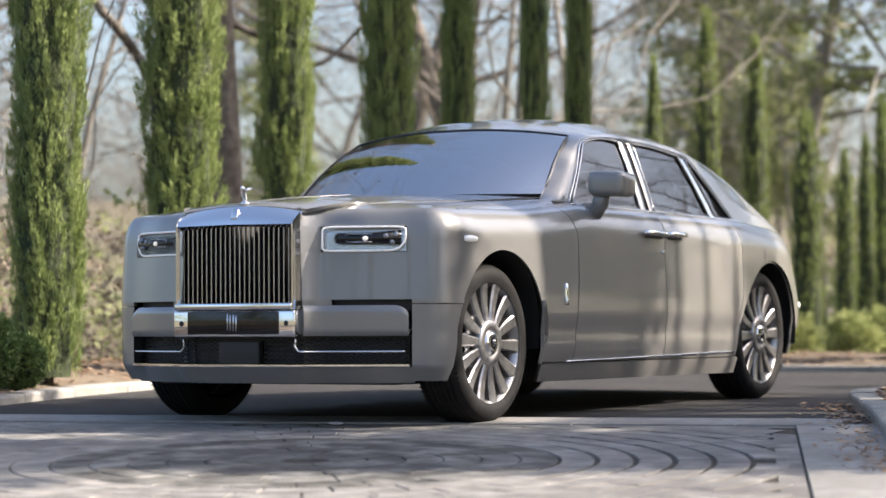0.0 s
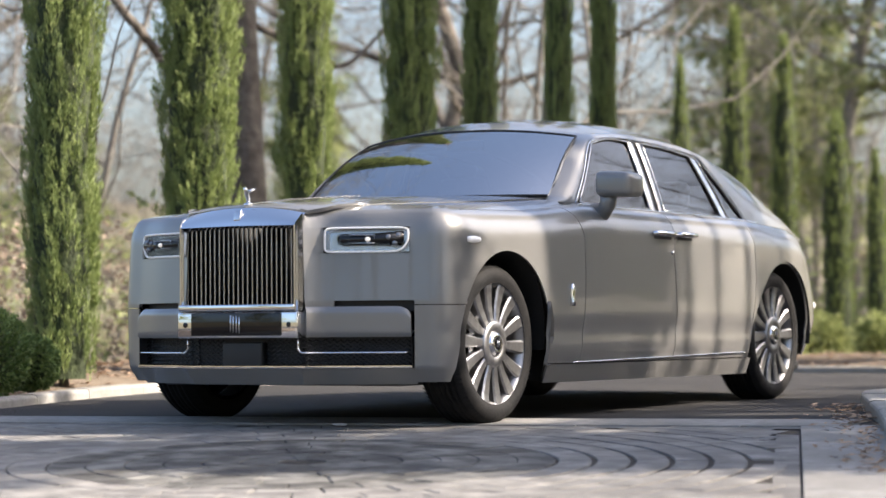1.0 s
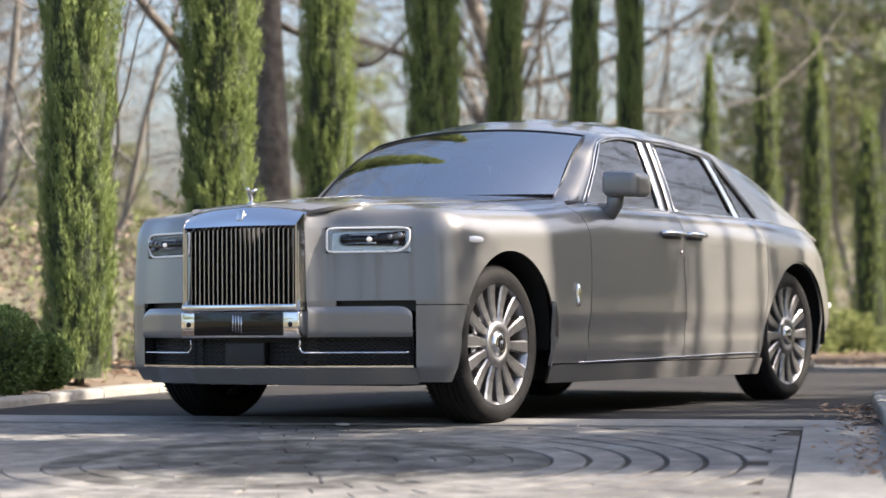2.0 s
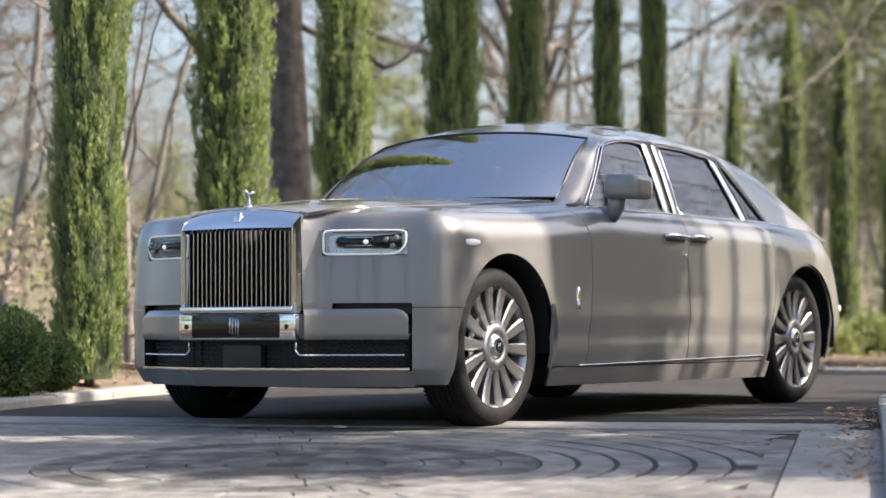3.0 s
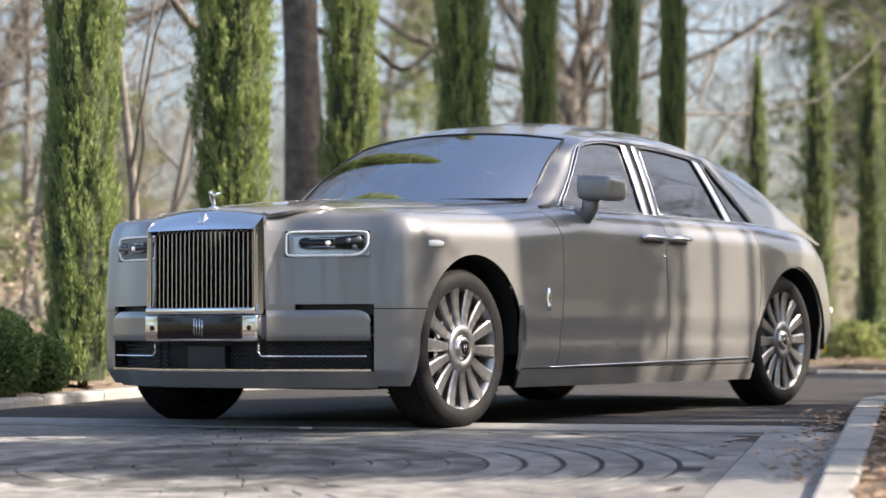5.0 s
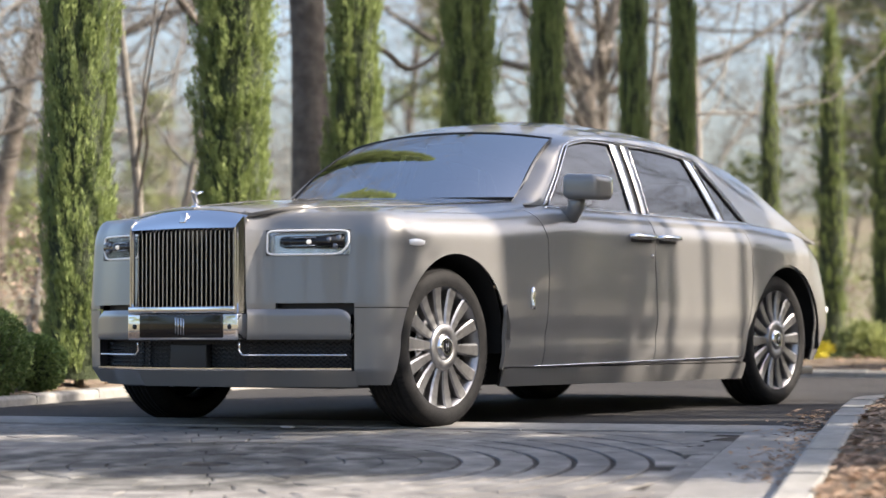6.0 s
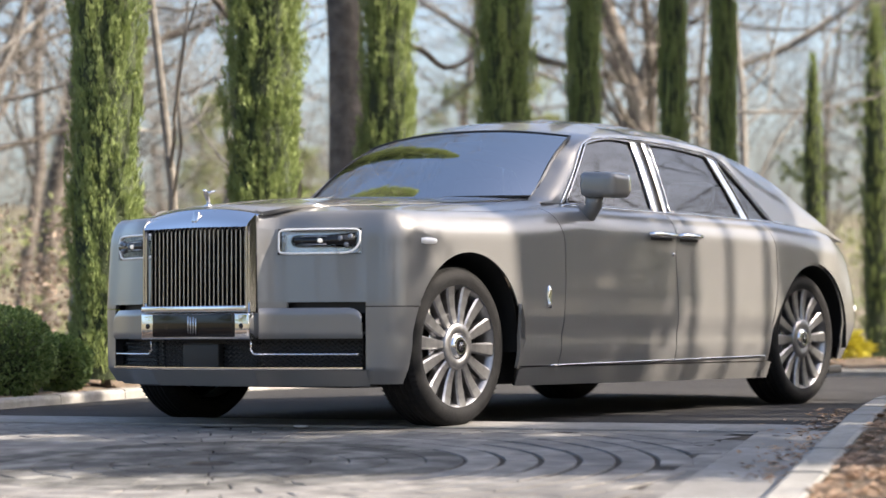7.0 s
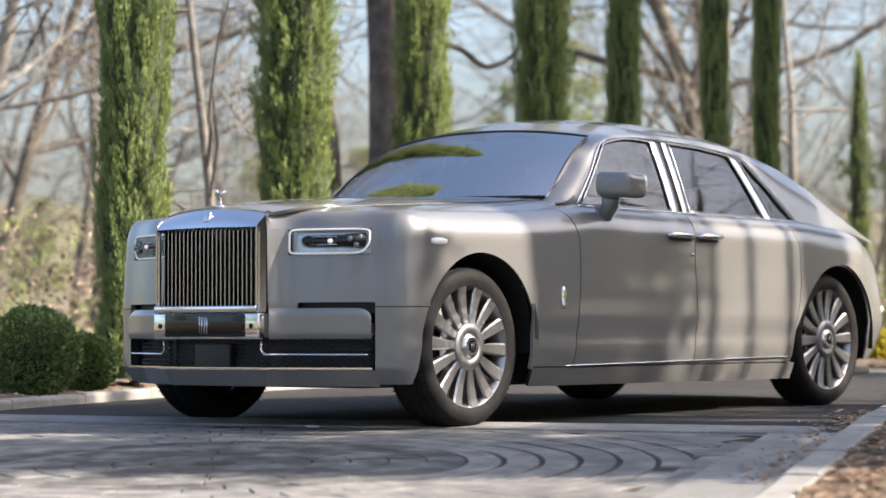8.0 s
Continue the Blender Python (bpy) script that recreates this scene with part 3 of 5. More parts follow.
def shrub_ball(name, at, r, n, material, label, category, group="", squash=1.0, size=(0.018, 0.035), lumps=0.12):
    ob = thing(name, label, category, group)
    rng = random.Random(int(r * 1000))
    vs, fs = [], []
    for _ in range(n):
        d = Vector((rng.gauss(0, 1), rng.gauss(0, 1), rng.gauss(0, 1))).normalized()
        q = r * (1 + lumps * noise.noise(d * 2.5) + lumps * 0.6 * noise.noise(d * 7)) * (1 - 0.3 * rng.random() ** 2)
        p = Vector((d.x * q, d.y * q, d.z * q * squash + r * squash * 0.93))
        if p.z < 0.01:
            continue
        e = (d + Vector((rng.uniform(-1, 1), rng.uniform(-1, 1), rng.uniform(-0.5, 1)))).normalized()
        s = e.cross(Vector((rng.uniform(-1, 1), rng.uniform(-1, 1), rng.uniform(-1, 1)))).normalized()
        l_ = rng.uniform(*size)
        k = len(vs)
        vs += [p, p + e * l_ * 0.5 - s * l_ * 0.3, p + e * l_, p + e * l_ * 0.5 + s * l_ * 0.3]
        fs.append((k, k + 1, k + 2, k + 3))
    from_arrays("foliage", vs, fs, material, ob, smooth=False)
    # solid dark ball that paints the shade behind the leaves
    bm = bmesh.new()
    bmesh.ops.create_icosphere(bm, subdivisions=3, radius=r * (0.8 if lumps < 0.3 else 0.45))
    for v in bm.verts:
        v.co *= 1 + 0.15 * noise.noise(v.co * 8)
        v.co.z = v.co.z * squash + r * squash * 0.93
    part("twiggy_core", bm, crown_shade, ob)
    bm = bmesh.new()
    add_tube(bm, [(0, 0, -0.1), (0, 0, r)], [0.03, 0.02], 6)
    part("stem", bm, bark, ob)
    ob.matrix_basis = at
    return ob


def grow(seed, height, r0, levels, spread=0.55, up=0.25, first=0.25, kids=(3, 5)):
    """A bare tree: tapered trunk, limbs and twigs. Returns trunk arrays and branch arrays."""
    rng = random.Random(seed)
    trunk, limbs = ([], []), ([], [])

    def tube(store, pts, rs, sides):
        vs, fs = store
        base = len(vs)
        for i, p in enumerate(pts):
            t = (pts[min(i + 1, len(pts) - 1)] - pts[max(i - 1, 0)]).normalized()
            s = t.cross(Vector((0.3, 0.9, 0.1))).normalized()
            w = s.cross(t)
            for k in range(sides):
                a = 6.2832 * k / sides
                vs.append(p + rs[i] * (math.cos(a) * s + math.sin(a) * w))
        for i in range(len(pts) - 1):
            for k in range(sides):
                a, b2 = base + i * sides, base + (i + 1) * sides
                fs.append((a + k, a + (k + 1) % sides, b2 + (k + 1) % sides, b2 + k))

    def branch(p, d, length, r, level):
        n = 6 if level == 0 else (5 if level < 3 else 3)
        pts, rs = [p.copy()], [r]
        q, dd = p.copy(), d.copy()
        for i in range(n):
            wob = 0.10 if level == 0 else 0.28
            dd = (dd + Vector((rng.gauss(0, wob), rng.gauss(0, wob), rng.gauss(0, wob) + up * 0.18 * (level > 0)))).normalized()
            q = q + dd * (length / n)
            pts.append(q.copy())
            rs.append(max(0.004, r * (1 - 0.72 * (i + 1) / n)))
        tube(trunk if level == 0 else limbs, pts, rs, 9 if level == 0 else (6 if level == 1 else (4 if level == 2 else 3)))
        if level >= levels:
            return
        k = rng.randint(*kids) + (5 if level == 0 else 0)
        for j in range(k):
            f = rng.uniform(first if level == 0 else 0.2, 1.0)
            i = min(int(f * n), n - 1)
            b0 = pts[i].lerp(pts[i + 1], f * n - i)
            axis = Vector((rng.gauss(0, 1), rng.gauss(0, 1), rng.gauss(0, 0.35))).normalized()
            nd = (dd * (1 - spread) + axis * spread * 1.5 + Vector((0, 0, up * 0.4))).normalized()
            branch(b0, nd, length * rng.uniform(0.42, 0.66), rs[i] * rng.uniform(0.3, 0.5), level + 1)
    branch(Vector((0, 0, -0.2)), Vector((rng.gauss(0, 0.05), rng.gauss(0, 0.05), 1)).normalized(), height, r0, 0)
    return trunk, limbs


def make_bare(name, seed, height, r0, levels, material, label, group="", **kw):
    ob = thing(name, label, "tree", group)
    tr, li = grow(seed, height, r0, levels, **kw)
    from_arrays("trunk", tr[0], tr[1], material, ob)
    from_arrays("twig_tangle", li[0], li[1], material, ob)
    return ob


def make_pine(seed, height, r0, label):
    ob = thing("pine_tree", label, "tree", "woodland pines")
    rng = random.Random(seed)
    tr, li = grow(seed, height, r0, 1, spread=0.6, up=0.1, first=0.4, kids=(9, 12))
    from_arrays("trunk", tr[0], tr[1], bark_pale, ob)
    from_arrays("twig_tangle", li[0], li[1], bark_pale, ob)
    vs, fs = [], []
    for _ in range(70):
        t = rng.uniform(0.35, 1.0)
        a, q = rng.uniform(0, 6.283), rng.uniform(0.1, 1.0) * height * 0.24 * (1.15 - t) * 1.6
        leaf_cloud(rng, (math.cos(a) * q, math.sin(a) * q, t * height), (0.55, 0.55, 0.28), 70, (0.12, 0.26), vs, fs)
    from_arrays("crown", vs, fs, pine_leaf, ob, smooth=False)
    return ob


# oak behind the cypress row, with its long crooked limb
oak = thing("oak_tree", "old bare oak with a thick leaning grey trunk", "tree")
bm = bmesh.new()
add_tube(bm, [(0.35, -0.25, -0.2), (0.12, -0.1, 1.0), (0, 0, 2.6), (-0.08, 0.0, 4.2), (-0.05, 0.1, 6.5), (0.1, 0.2, 9.5)], [0.28, 0.21, 0.18, 0.17, 0.14, 0.06], 14)
for v in bm.verts:
    v.co += 0.02 * Vector((noise.noise(v.co * 3), noise.noise(v.co * 3 + Vector((5, 0, 0))), 0))
part("trunk", bm, bark, oak)
bm = bmesh.new()
add_tube(bm, [Vector(p) for p in spline([(0.0, 0.05, 3.35), (0.25, 0.35, 3.2), (0.4, 0.55, 3.14), (0.4, 0.78, 3.06), (0.4, 0.95, 2.99), (0.4, 1.25, 3.06), (0.4, 1.65, 3.3), (0.4, 2.1, 3.65), (0.4, 2.6, 4.3)], 24)], [0.036 - 0.0012 * i for i in range(24)], 8)
part("crooked_limb", bm, bark, oak)
tr, li = grow(77, 6.0, 0.06, 3, spread=0.6, up=0.2, first=0.3)
ob = from_arrays("twig_tangle", li[0], li[1], bark, oak)
ob.location = (0, 0.1, 3.2)
oak.location = (-6.3, 8.07, 0.0)

leaner = thing("leaning_tree", "slim bare tree with a dark trunk bent over to one side", "tree")
bm = bmesh.new()
add_tube(bm, [Vector(p) for p in spline([(0.05, 0.0, -0.2), (0.0, 0.0, 1.3), (0.0, -0.08, 2.42), (0.0, -0.3, 2.88), (0.0, -0.59, 3.15), (0.0, -0.88, 3.33), (0.0, -1.13, 3.5), (-0.05, -1.6, 4.1), (-0.1, -2.2, 5.2)], 26)], [0.075 - 0.002 * i for i in range(26)], 8)
part("trunk", bm, bark, leaner)
tr, li = grow(83, 3.6, 0.035, 2, spread=0.6, up=0.3, first=0.3)
part_twigs = from_arrays("twig_tangle", li[0], li[1], bark, leaner)
part_twigs.location = (-0.05, -1.4, 3.7)
leaner.location = (-7.0, 8.16, 0.0)

# bare wood behind
bares = [make_bare("bare_tree", 101 + i, h, r0, 4, bark if i % 2 else bark_pale, "leafless woodland tree with a tangle of fine twigs", "bare woodland trees")
         for i, (h, r0) in enumerate([(9.0, 0.11), (11.0, 0.13), (8.0, 0.07), (12.0, 0.15), (7.0, 0.06)])]
pines = [make_pine(201, 11.0, 0.17, "tall pine with loose olive-green needle clumps"), make_pine(207, 8.5, 0.13, "tall pine with loose olive-green needle clumps")]
base_used = set()


def plant(pool, i, x, y, s, rz):
    z = ground_height(x, y)
    m = place_tree(x, y, z, s, s * 1.0, rz)
    ob = pool[i % len(pool)]
    if id(ob) in base_used:
        copy_scaled(ob, m)
    else:
        base_used.add(id(ob))
        ob.matrix_basis = m


rng = random.Random(5)
plant(bares, 2, -6.2, 5.7, 0.75, 0.3)
plant(bares, 3, -17.6, 13.0, 0.8, 1.0)
plant(bares, 3, -25.4, 22.5, 1.5, 0.5)
plant(bares, 2, -6.4, 13.1, 1.0, 2.0)
plant(bares, 4, -6.6, 15.8, 1.1, 3.0)
for x, y, s_, k in [(-8.5, 5.0, 0.85, 4), (-9.5, 7.5, 0.9, 2), (-7.8, 3.2, 0.8, 4), (-11.0, 6.0, 1.0, 2), (-10.0, 9.5, 0.9, 4), (-12.5, 8.0, 1.0, 0)]:
    plant(bares, k, x, y, s_, x * 3)
n_tree = 0
while n_tree < 28:
    az, dist = rng.uniform(-42, 12), rng.uniform(30, 75)
    x, y = 7.4 + dist * math.sin(radians(az - 10)), -10.2 + dist * math.cos(radians(az - 10))
    if x > -5.6 and y < 24:
        continue
    plant(bares, rng.randrange(5), x, y, rng.uniform(0.7, 1.25), rng.uniform(0, 6.28))
    n_tree += 1
for x, y, s in [(-9, 31, 1.1), (-5, 28, 0.9), (-2, 34, 1.1), (-13, 36, 0.9), (0.5, 27, 0.9), (-26, 24, 0.5), (-23, 34, 0.7), (3, 36, 1.2), (-31, 20, 0.7), (-5, 40, 1.3), (-15, 44, 0.9)]:
    plant(pines, rng.randrange(2), x, y, s, rng.uniform(0, 6.28))
right_rng = random.Random(41)
for k in range(9):
    az, dist = right_rng.uniform(-29, -17), right_rng.uniform(40, 72)
    plant(pines if k % 5 == 0 else bares, right_rng.randrange(5), 7.4 + dist * math.sin(radians(az)), -10.2 + dist * math.cos(radians(az)), right_rng.uniform(0.75, 1.1), right_rng.uniform(0, 6.28))
# farther wood on the slope
far_rng = random.Random(29)
n_tree = 0
while n_tree < 70:
    az, dist = far_rng.uniform(-50, -8), far_rng.uniform(62, 125)
    x, y = 7.4 + dist * math.sin(radians(az)), -10.2 + dist * math.cos(radians(az))
    if n_tree % 4 == 3:
        plant(pines, far_rng.randrange(2), x, y, far_rng.uniform(0.4, 0.7), far_rng.uniform(0, 6.28))
    else:
        plant(bares, far_rng.randrange(5), x, y, far_rng.uniform(0.5, 0.85), far_rng.uniform(0, 6.28))
    n_tree += 1
# out-of-view trees beside and behind the camera, placed for shade and reflections
def shade_at(y, d, x=1.0):
    """Foot of a tree whose shade falls on the car's side at y."""
    return x + d * math.cos(radians(SUN_AZ)), y + d * math.sin(radians(SUN_AZ))


def crowned_pine(seed, x, y, trunk_r, height, crowns, label="tall pine with a dense high crown, out of view, added for shade"):
    ob = thing("pine_tree", label, "tree", "roadside pines")
    rng = random.Random(seed)
    bm = bmesh.new()
    add_tube(bm, [(0, 0, -0.2), (0.02, 0.0, height * 0.3), (0.0, 0.03, height * 0.65), (0.0, 0.0, height)], [trunk_r * 1.15, trunk_r, trunk_r * 0.75, trunk_r * 0.2], 12)
    part("trunk", bm, bark, ob)
    vs, fs = [], []
    bm = bmesh.new()
    for cx, cy, cz, rx, ry, rz, n in crowns:
        add_tube(bm, [(0, 0, cz - rz), (cx * 0.5, cy * 0.5, cz - 0.2 * rz), (cx, cy, cz)], [0.05, 0.035, 0.02], 6)
        for _ in range(n):
            while True:
                p = Vector((rng.uniform(-1, 1), rng.uniform(-1, 1), rng.uniform(-1, 1)))
                if p.length < 1:
                    break
            leaf_cloud(rng, (cx + p.x * rx, cy + p.y * ry, cz + p.z * rz), (0.3, 0.3, 0.18), 45, (0.10, 0.22), vs, fs)
    part("bough", bm, bark, ob)
    from_arrays("crown", vs, fs, pine_leaf, ob, smooth=False)
    ob.location = (x, y, 0)
    return ob


# unseen pines, set so trunks and crowns shade car, apron and cypresses
crowned_pine(301, *shade_at(0.62, 8.0), 0.34, 11.0, [(0, 0.3, 10.2, 1.3, 1.6, 1.2, 150), (0.3, -1.7, 8.9, 1.2, 1.3, 1.0, 120), (0.1, 0.72, 6.3, 0.6, 0.35, 0.8, 12)])
crowned_pine(302, *shade_at(2.08, 9.0), 0.085, 12.5, [(0, -0.1, 9.85, 0.9, 0.9, 0.4, 70), (0, 0.2, 11.2, 1.4, 1.4, 1.3, 110)])
crowned_pine(303, *shade_at(2.95, 7.0), 0.07, 11.0, [(0, -0.6, 9.6, 1.4, 1.3, 1.2, 110)])
crowned_pine(304, *shade_at(-1.5, 8.0), 0.14, 9.0, [(0, 0, 5.2, 1.6, 0.7, 0.8, 90), (0.1, -0.1, 6.5, 1.5, 0.5, 0.9, 80), (0, 0.6, 8.0, 1.2, 0.5, 0.5, 45), (0, -1.0, 7.6, 1.6, 1.2, 1.0, 90)])
crowned_pine(307, *shade_at(1.45, 7.0), 0.05, 8.5, [(0, -0.1, 5.95, 0.4, 0.75, 0.75, 11)])
crowned_pine(305, *shade_at(3.38, 8.0), 0.4, 11.0, [(0, -0.9, 9.9, 0.9, 0.6, 0.9, 40)])
crowned_pine(308, *shade_at(2.5, 8.6), 0.055, 12.0, [(0, -0.3, 11.0, 1.0, 1.0, 0.9, 60)])
crowned_pine(306, 1.9, 13.0, 0.2, 11.0, [(0, -1.3, 7.4, 1.3, 1.6, 2.4, 420), (0, 1.2, 7.6, 1.3, 1.5, 2.6, 400)])
hedge_rng = random.Random(17)
# two unseen cypress copies added to shade the front door
for y, d, r_ in ((0.76, 6.0, 0.85), (1.55, 6.5, 0.36)):
    copy_scaled(cyp[0], place_tree(*shade_at(y, d), 0.1, 1.35, r_, y))
# unseen evergreens added to shade the ground beside the car
first = None
for k in range(9):
    x, y = 8.9 + hedge_rng.uniform(-0.3, 0.5), 2.1 + 1.28 * k + hedge_rng.uniform(-0.2, 0.2)
    sc = {2: 1.1, 3: 1.1}.get(k, hedge_rng.uniform(1.0, 1.15))
    if first is None:
        first = crowned_pine(311, x, y, 0.07, 5.8, [(0, 0, 3.2, 0.95, 0.66, 2.75, 120)], "broad bushy evergreen, out of view, added for its shade")
    else:
        copy_scaled(first, place_tree(x, y, 0, sc, 1.0, 2.1 * k))
# unseen row added to hide bright sky from the car's side
for k in range(13):
    copy_scaled(first, place_tree(14.5 + hedge_rng.uniform(0, 3.0), 2.0 + 2.6 * k, -0.1, hedge_rng.uniform(1.4, 1.7), 2.0, 1.3 * k))
for k in range(26):
    x, y = hedge_rng.uniform(16, 34), -24 + 2.0 * k + hedge_rng.uniform(-1, 1)
    plant(pines if k % 3 == 0 else bares, hedge_rng.randrange(5), x, y, hedge_rng.uniform(0.55, 0.8) * (1 + (x - 16) / 40), k * 1.7)
for x, y, s, k in [(11.5, 3.2, 0.8, 2), (13.0, 5.0, 0.8, 4), (10.5, 4.6, 0.75, 4), (15.0, 9.5, 1.0, 1), (14.5, -7.0, 1.0, 3), (20.0, 0.0, 1.1, 3), (18.0, 5.0, 1.1, 1), (12.0, -1.0, 0.8, 2), (5.5, 15.0, 0.75, 0), (8.0, 17.0, 0.8, 4), (10.5, 14.5, 0.7, 2), (7.0, 21.0, 0.9, 1), (12.0, 20.0, 0.9, 3), (15.0, 16.0, 0.8, 0), (9.5, 25.0, 1.0, 3)]:
    plant(bares, k, x, y, s, k + x)
for x, y, s in [(1.0, -24.0, 0.9), (9.0, -27.0, 1.0), (-9.0, -19.0, 0.9), (17.0, -20.0, 1.0), (-15.0, -12.0, 0.9), (24, -16, 1.1)]:
    plant(pines, int(abs(x)), x, y, s, x)

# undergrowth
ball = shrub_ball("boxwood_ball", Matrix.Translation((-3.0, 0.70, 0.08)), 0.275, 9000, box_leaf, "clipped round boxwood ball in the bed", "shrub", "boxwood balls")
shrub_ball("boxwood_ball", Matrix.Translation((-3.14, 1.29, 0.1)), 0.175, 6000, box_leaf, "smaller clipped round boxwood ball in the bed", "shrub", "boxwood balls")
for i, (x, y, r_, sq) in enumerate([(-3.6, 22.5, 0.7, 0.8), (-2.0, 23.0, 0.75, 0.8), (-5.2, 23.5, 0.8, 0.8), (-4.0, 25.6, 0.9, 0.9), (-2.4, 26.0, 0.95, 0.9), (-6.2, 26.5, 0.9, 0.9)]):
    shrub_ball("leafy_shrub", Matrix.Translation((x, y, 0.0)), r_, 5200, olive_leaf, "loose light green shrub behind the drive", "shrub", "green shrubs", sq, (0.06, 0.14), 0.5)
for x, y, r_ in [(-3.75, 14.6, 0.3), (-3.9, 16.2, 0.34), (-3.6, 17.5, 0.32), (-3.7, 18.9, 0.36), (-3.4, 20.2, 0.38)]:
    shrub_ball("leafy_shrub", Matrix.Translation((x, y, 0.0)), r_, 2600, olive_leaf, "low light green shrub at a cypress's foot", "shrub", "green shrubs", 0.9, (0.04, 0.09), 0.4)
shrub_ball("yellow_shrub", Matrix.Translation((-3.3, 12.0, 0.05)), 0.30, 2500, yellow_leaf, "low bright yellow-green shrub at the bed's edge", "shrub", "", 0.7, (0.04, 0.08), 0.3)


def undergrowth(name, n, region, material, label, size, hmax):
    rng = random.Random(len(name) * 7)
    vs, fs = [], []
    for _ in range(n):
        x, y = region(rng)
        h = ground_height(x, y) + rng.random() ** 1.8 * hmax
        leaf_cloud(rng, (x, y, h), (0.25, 0.25, 0.18), 16, size, vs, fs)
    ob = from_arrays(name, vs, fs, material, None, "", False)
    return tagged(ob, label, "undergrowth", kind="stuff")


def wedge(rng):
    az, dist = rng.uniform(-40, 8), rng.uniform(22, 48)
    x, y = 7.4 + dist * math.sin(radians(az - 10)), -10.2 + dist * math.cos(radians(az - 10))
    if x > -6.5 and y < 24:
        x, y = x - 3, y + 14
    return x, y


undergrowth("dry_thicket", 1500, wedge, dry_leaf, "low thicket of dry tan leaves", (0.05, 0.1), 1.6)
undergrowth("green_thicket", 1500, wedge, olive_leaf, "low thicket of pale green leaves", (0.07, 0.14), 1.9)


def behind(rng):
    return rng.uniform(-7.5, -5.2), rng.uniform(3.0, 9.5)


undergrowth("beech_brush", 420, behind, dry_leaf, "brush with withered pinkish-tan leaves behind the cypresses", (0.04, 0.08), 1.5)

# ---- the car ----
glass_ball = mat("lens_ball", (0.25, 0.26, 0.28), 0.05, 0.6)
# own frame: front axle at y 0, nose towards -y, its left side towards +x
car = thing("luxury_saloon", "large taupe-grey luxury saloon with upright chrome grille, parked on the drive", "car")
PLAN = spline([(0, -0.86), (0.32, -0.85), (0.352, -0.84), (0.39, -0.79), (0.44, -0.755), (0.62, -0.70), (0.80, -0.61), (0.925, -0.555), (0.988, -0.455), (1.006, -0.28), (1.007, -0.05), (1.007, 0.35), (1.005, 1.0), (1.004, 2.0), (0.998, 3.0), (0.985, 3.55), (0.95, 4.0), (0.86, 4.33), (0.66, 4.58), (0.35, 4.7), (0, 4.74)], 900)
PL = np.linspace(0, 1, 900)
i_side = int(np.argmax(PLAN[:, 0] > 0.93))
i_tail = int(np.argmax(PLAN[:, 1] > 3.9))


def u_x(x):
    """Place along the plan outline at which the front reaches x."""
    return float(np.interp(x, PLAN[:i_side + 40, 0], PL[:i_side + 40]))


def u_y(y):
    return float(np.interp(y, PLAN[:, 1], PL))


def z_top(y):
    return float(np.interp(y, [-0.9, -0.2, 0.35, 0.75, 1.0, 2.0, 3.2, 3.8, 4.3, 4.8], [1.035, 1.05, 1.065, 1.10, 1.125, 1.122, 1.115, 1.09, 1.03, 1.0]))


def shell(u, z, out=0.0):
    """Point of the lower body's skin."""
    x, y = np.interp(u, PL, PLAN[:, 0]), np.interp(u, PL, PLAN[:, 1])
    e = 0.003
    tx = np.interp(min(u + e, 1), PL, PLAN[:, 0]) - np.interp(max(u - e, 0), PL, PLAN[:, 0])
    ty = np.interp(min(u + e, 1), PL, PLAN[:, 1]) - np.interp(max(u - e, 0), PL, PLAN[:, 1])
    l_ = math.hypot(tx, ty)
    nx, ny = ty / l_, -tx / l_
    zt = z_top(y)
    front = max(0.0, min(1.0, (-0.35 - y) / 0.25))
    rear = max(0.0, min(1.0, (y - 3.9) / 0.5))
    hv = 0.13 + 0.03 * (1 - front)
    hh = 0.045 * front + (0.115 + 0.02 * min(1, max(0, y - 0.4))) * (1 - front)
    s = max(0.0, min(1.0, (z - (zt - hv)) / hv))
    ins = hh * (1 - math.sqrt(max(0.0, 1 - s ** 2)))
    if z < 0.44:
        ins += (0.055 * (1 - front) + 0.0 * front) * ((0.44 - z) / 0.24) ** 1.6
    ins += 0.012 * math.exp(-((z - 0.44) / 0.05) ** 2) * (1 - front) * (1 - rear)
    ins += front * (0.06 * max(0.0, z - 0.60) + 0.05 * max(0.0, (0.28 - z) / 0.07)) + rear * 0.10 * max(0.0, (z - 0.55) / 0.5) ** 1.5 + rear * 0.12 * max(0.0, (0.5 - z) / 0.3)
    ins += 0.012 * max(0.0, (z - 0.65) / 0.4) * (1 - front)
    ins -= out
    return Vector((x - nx * ins, y - ny * ins, z))


def mirror(p, side):
    return Vector((p[0] * side, p[1], p[2]))


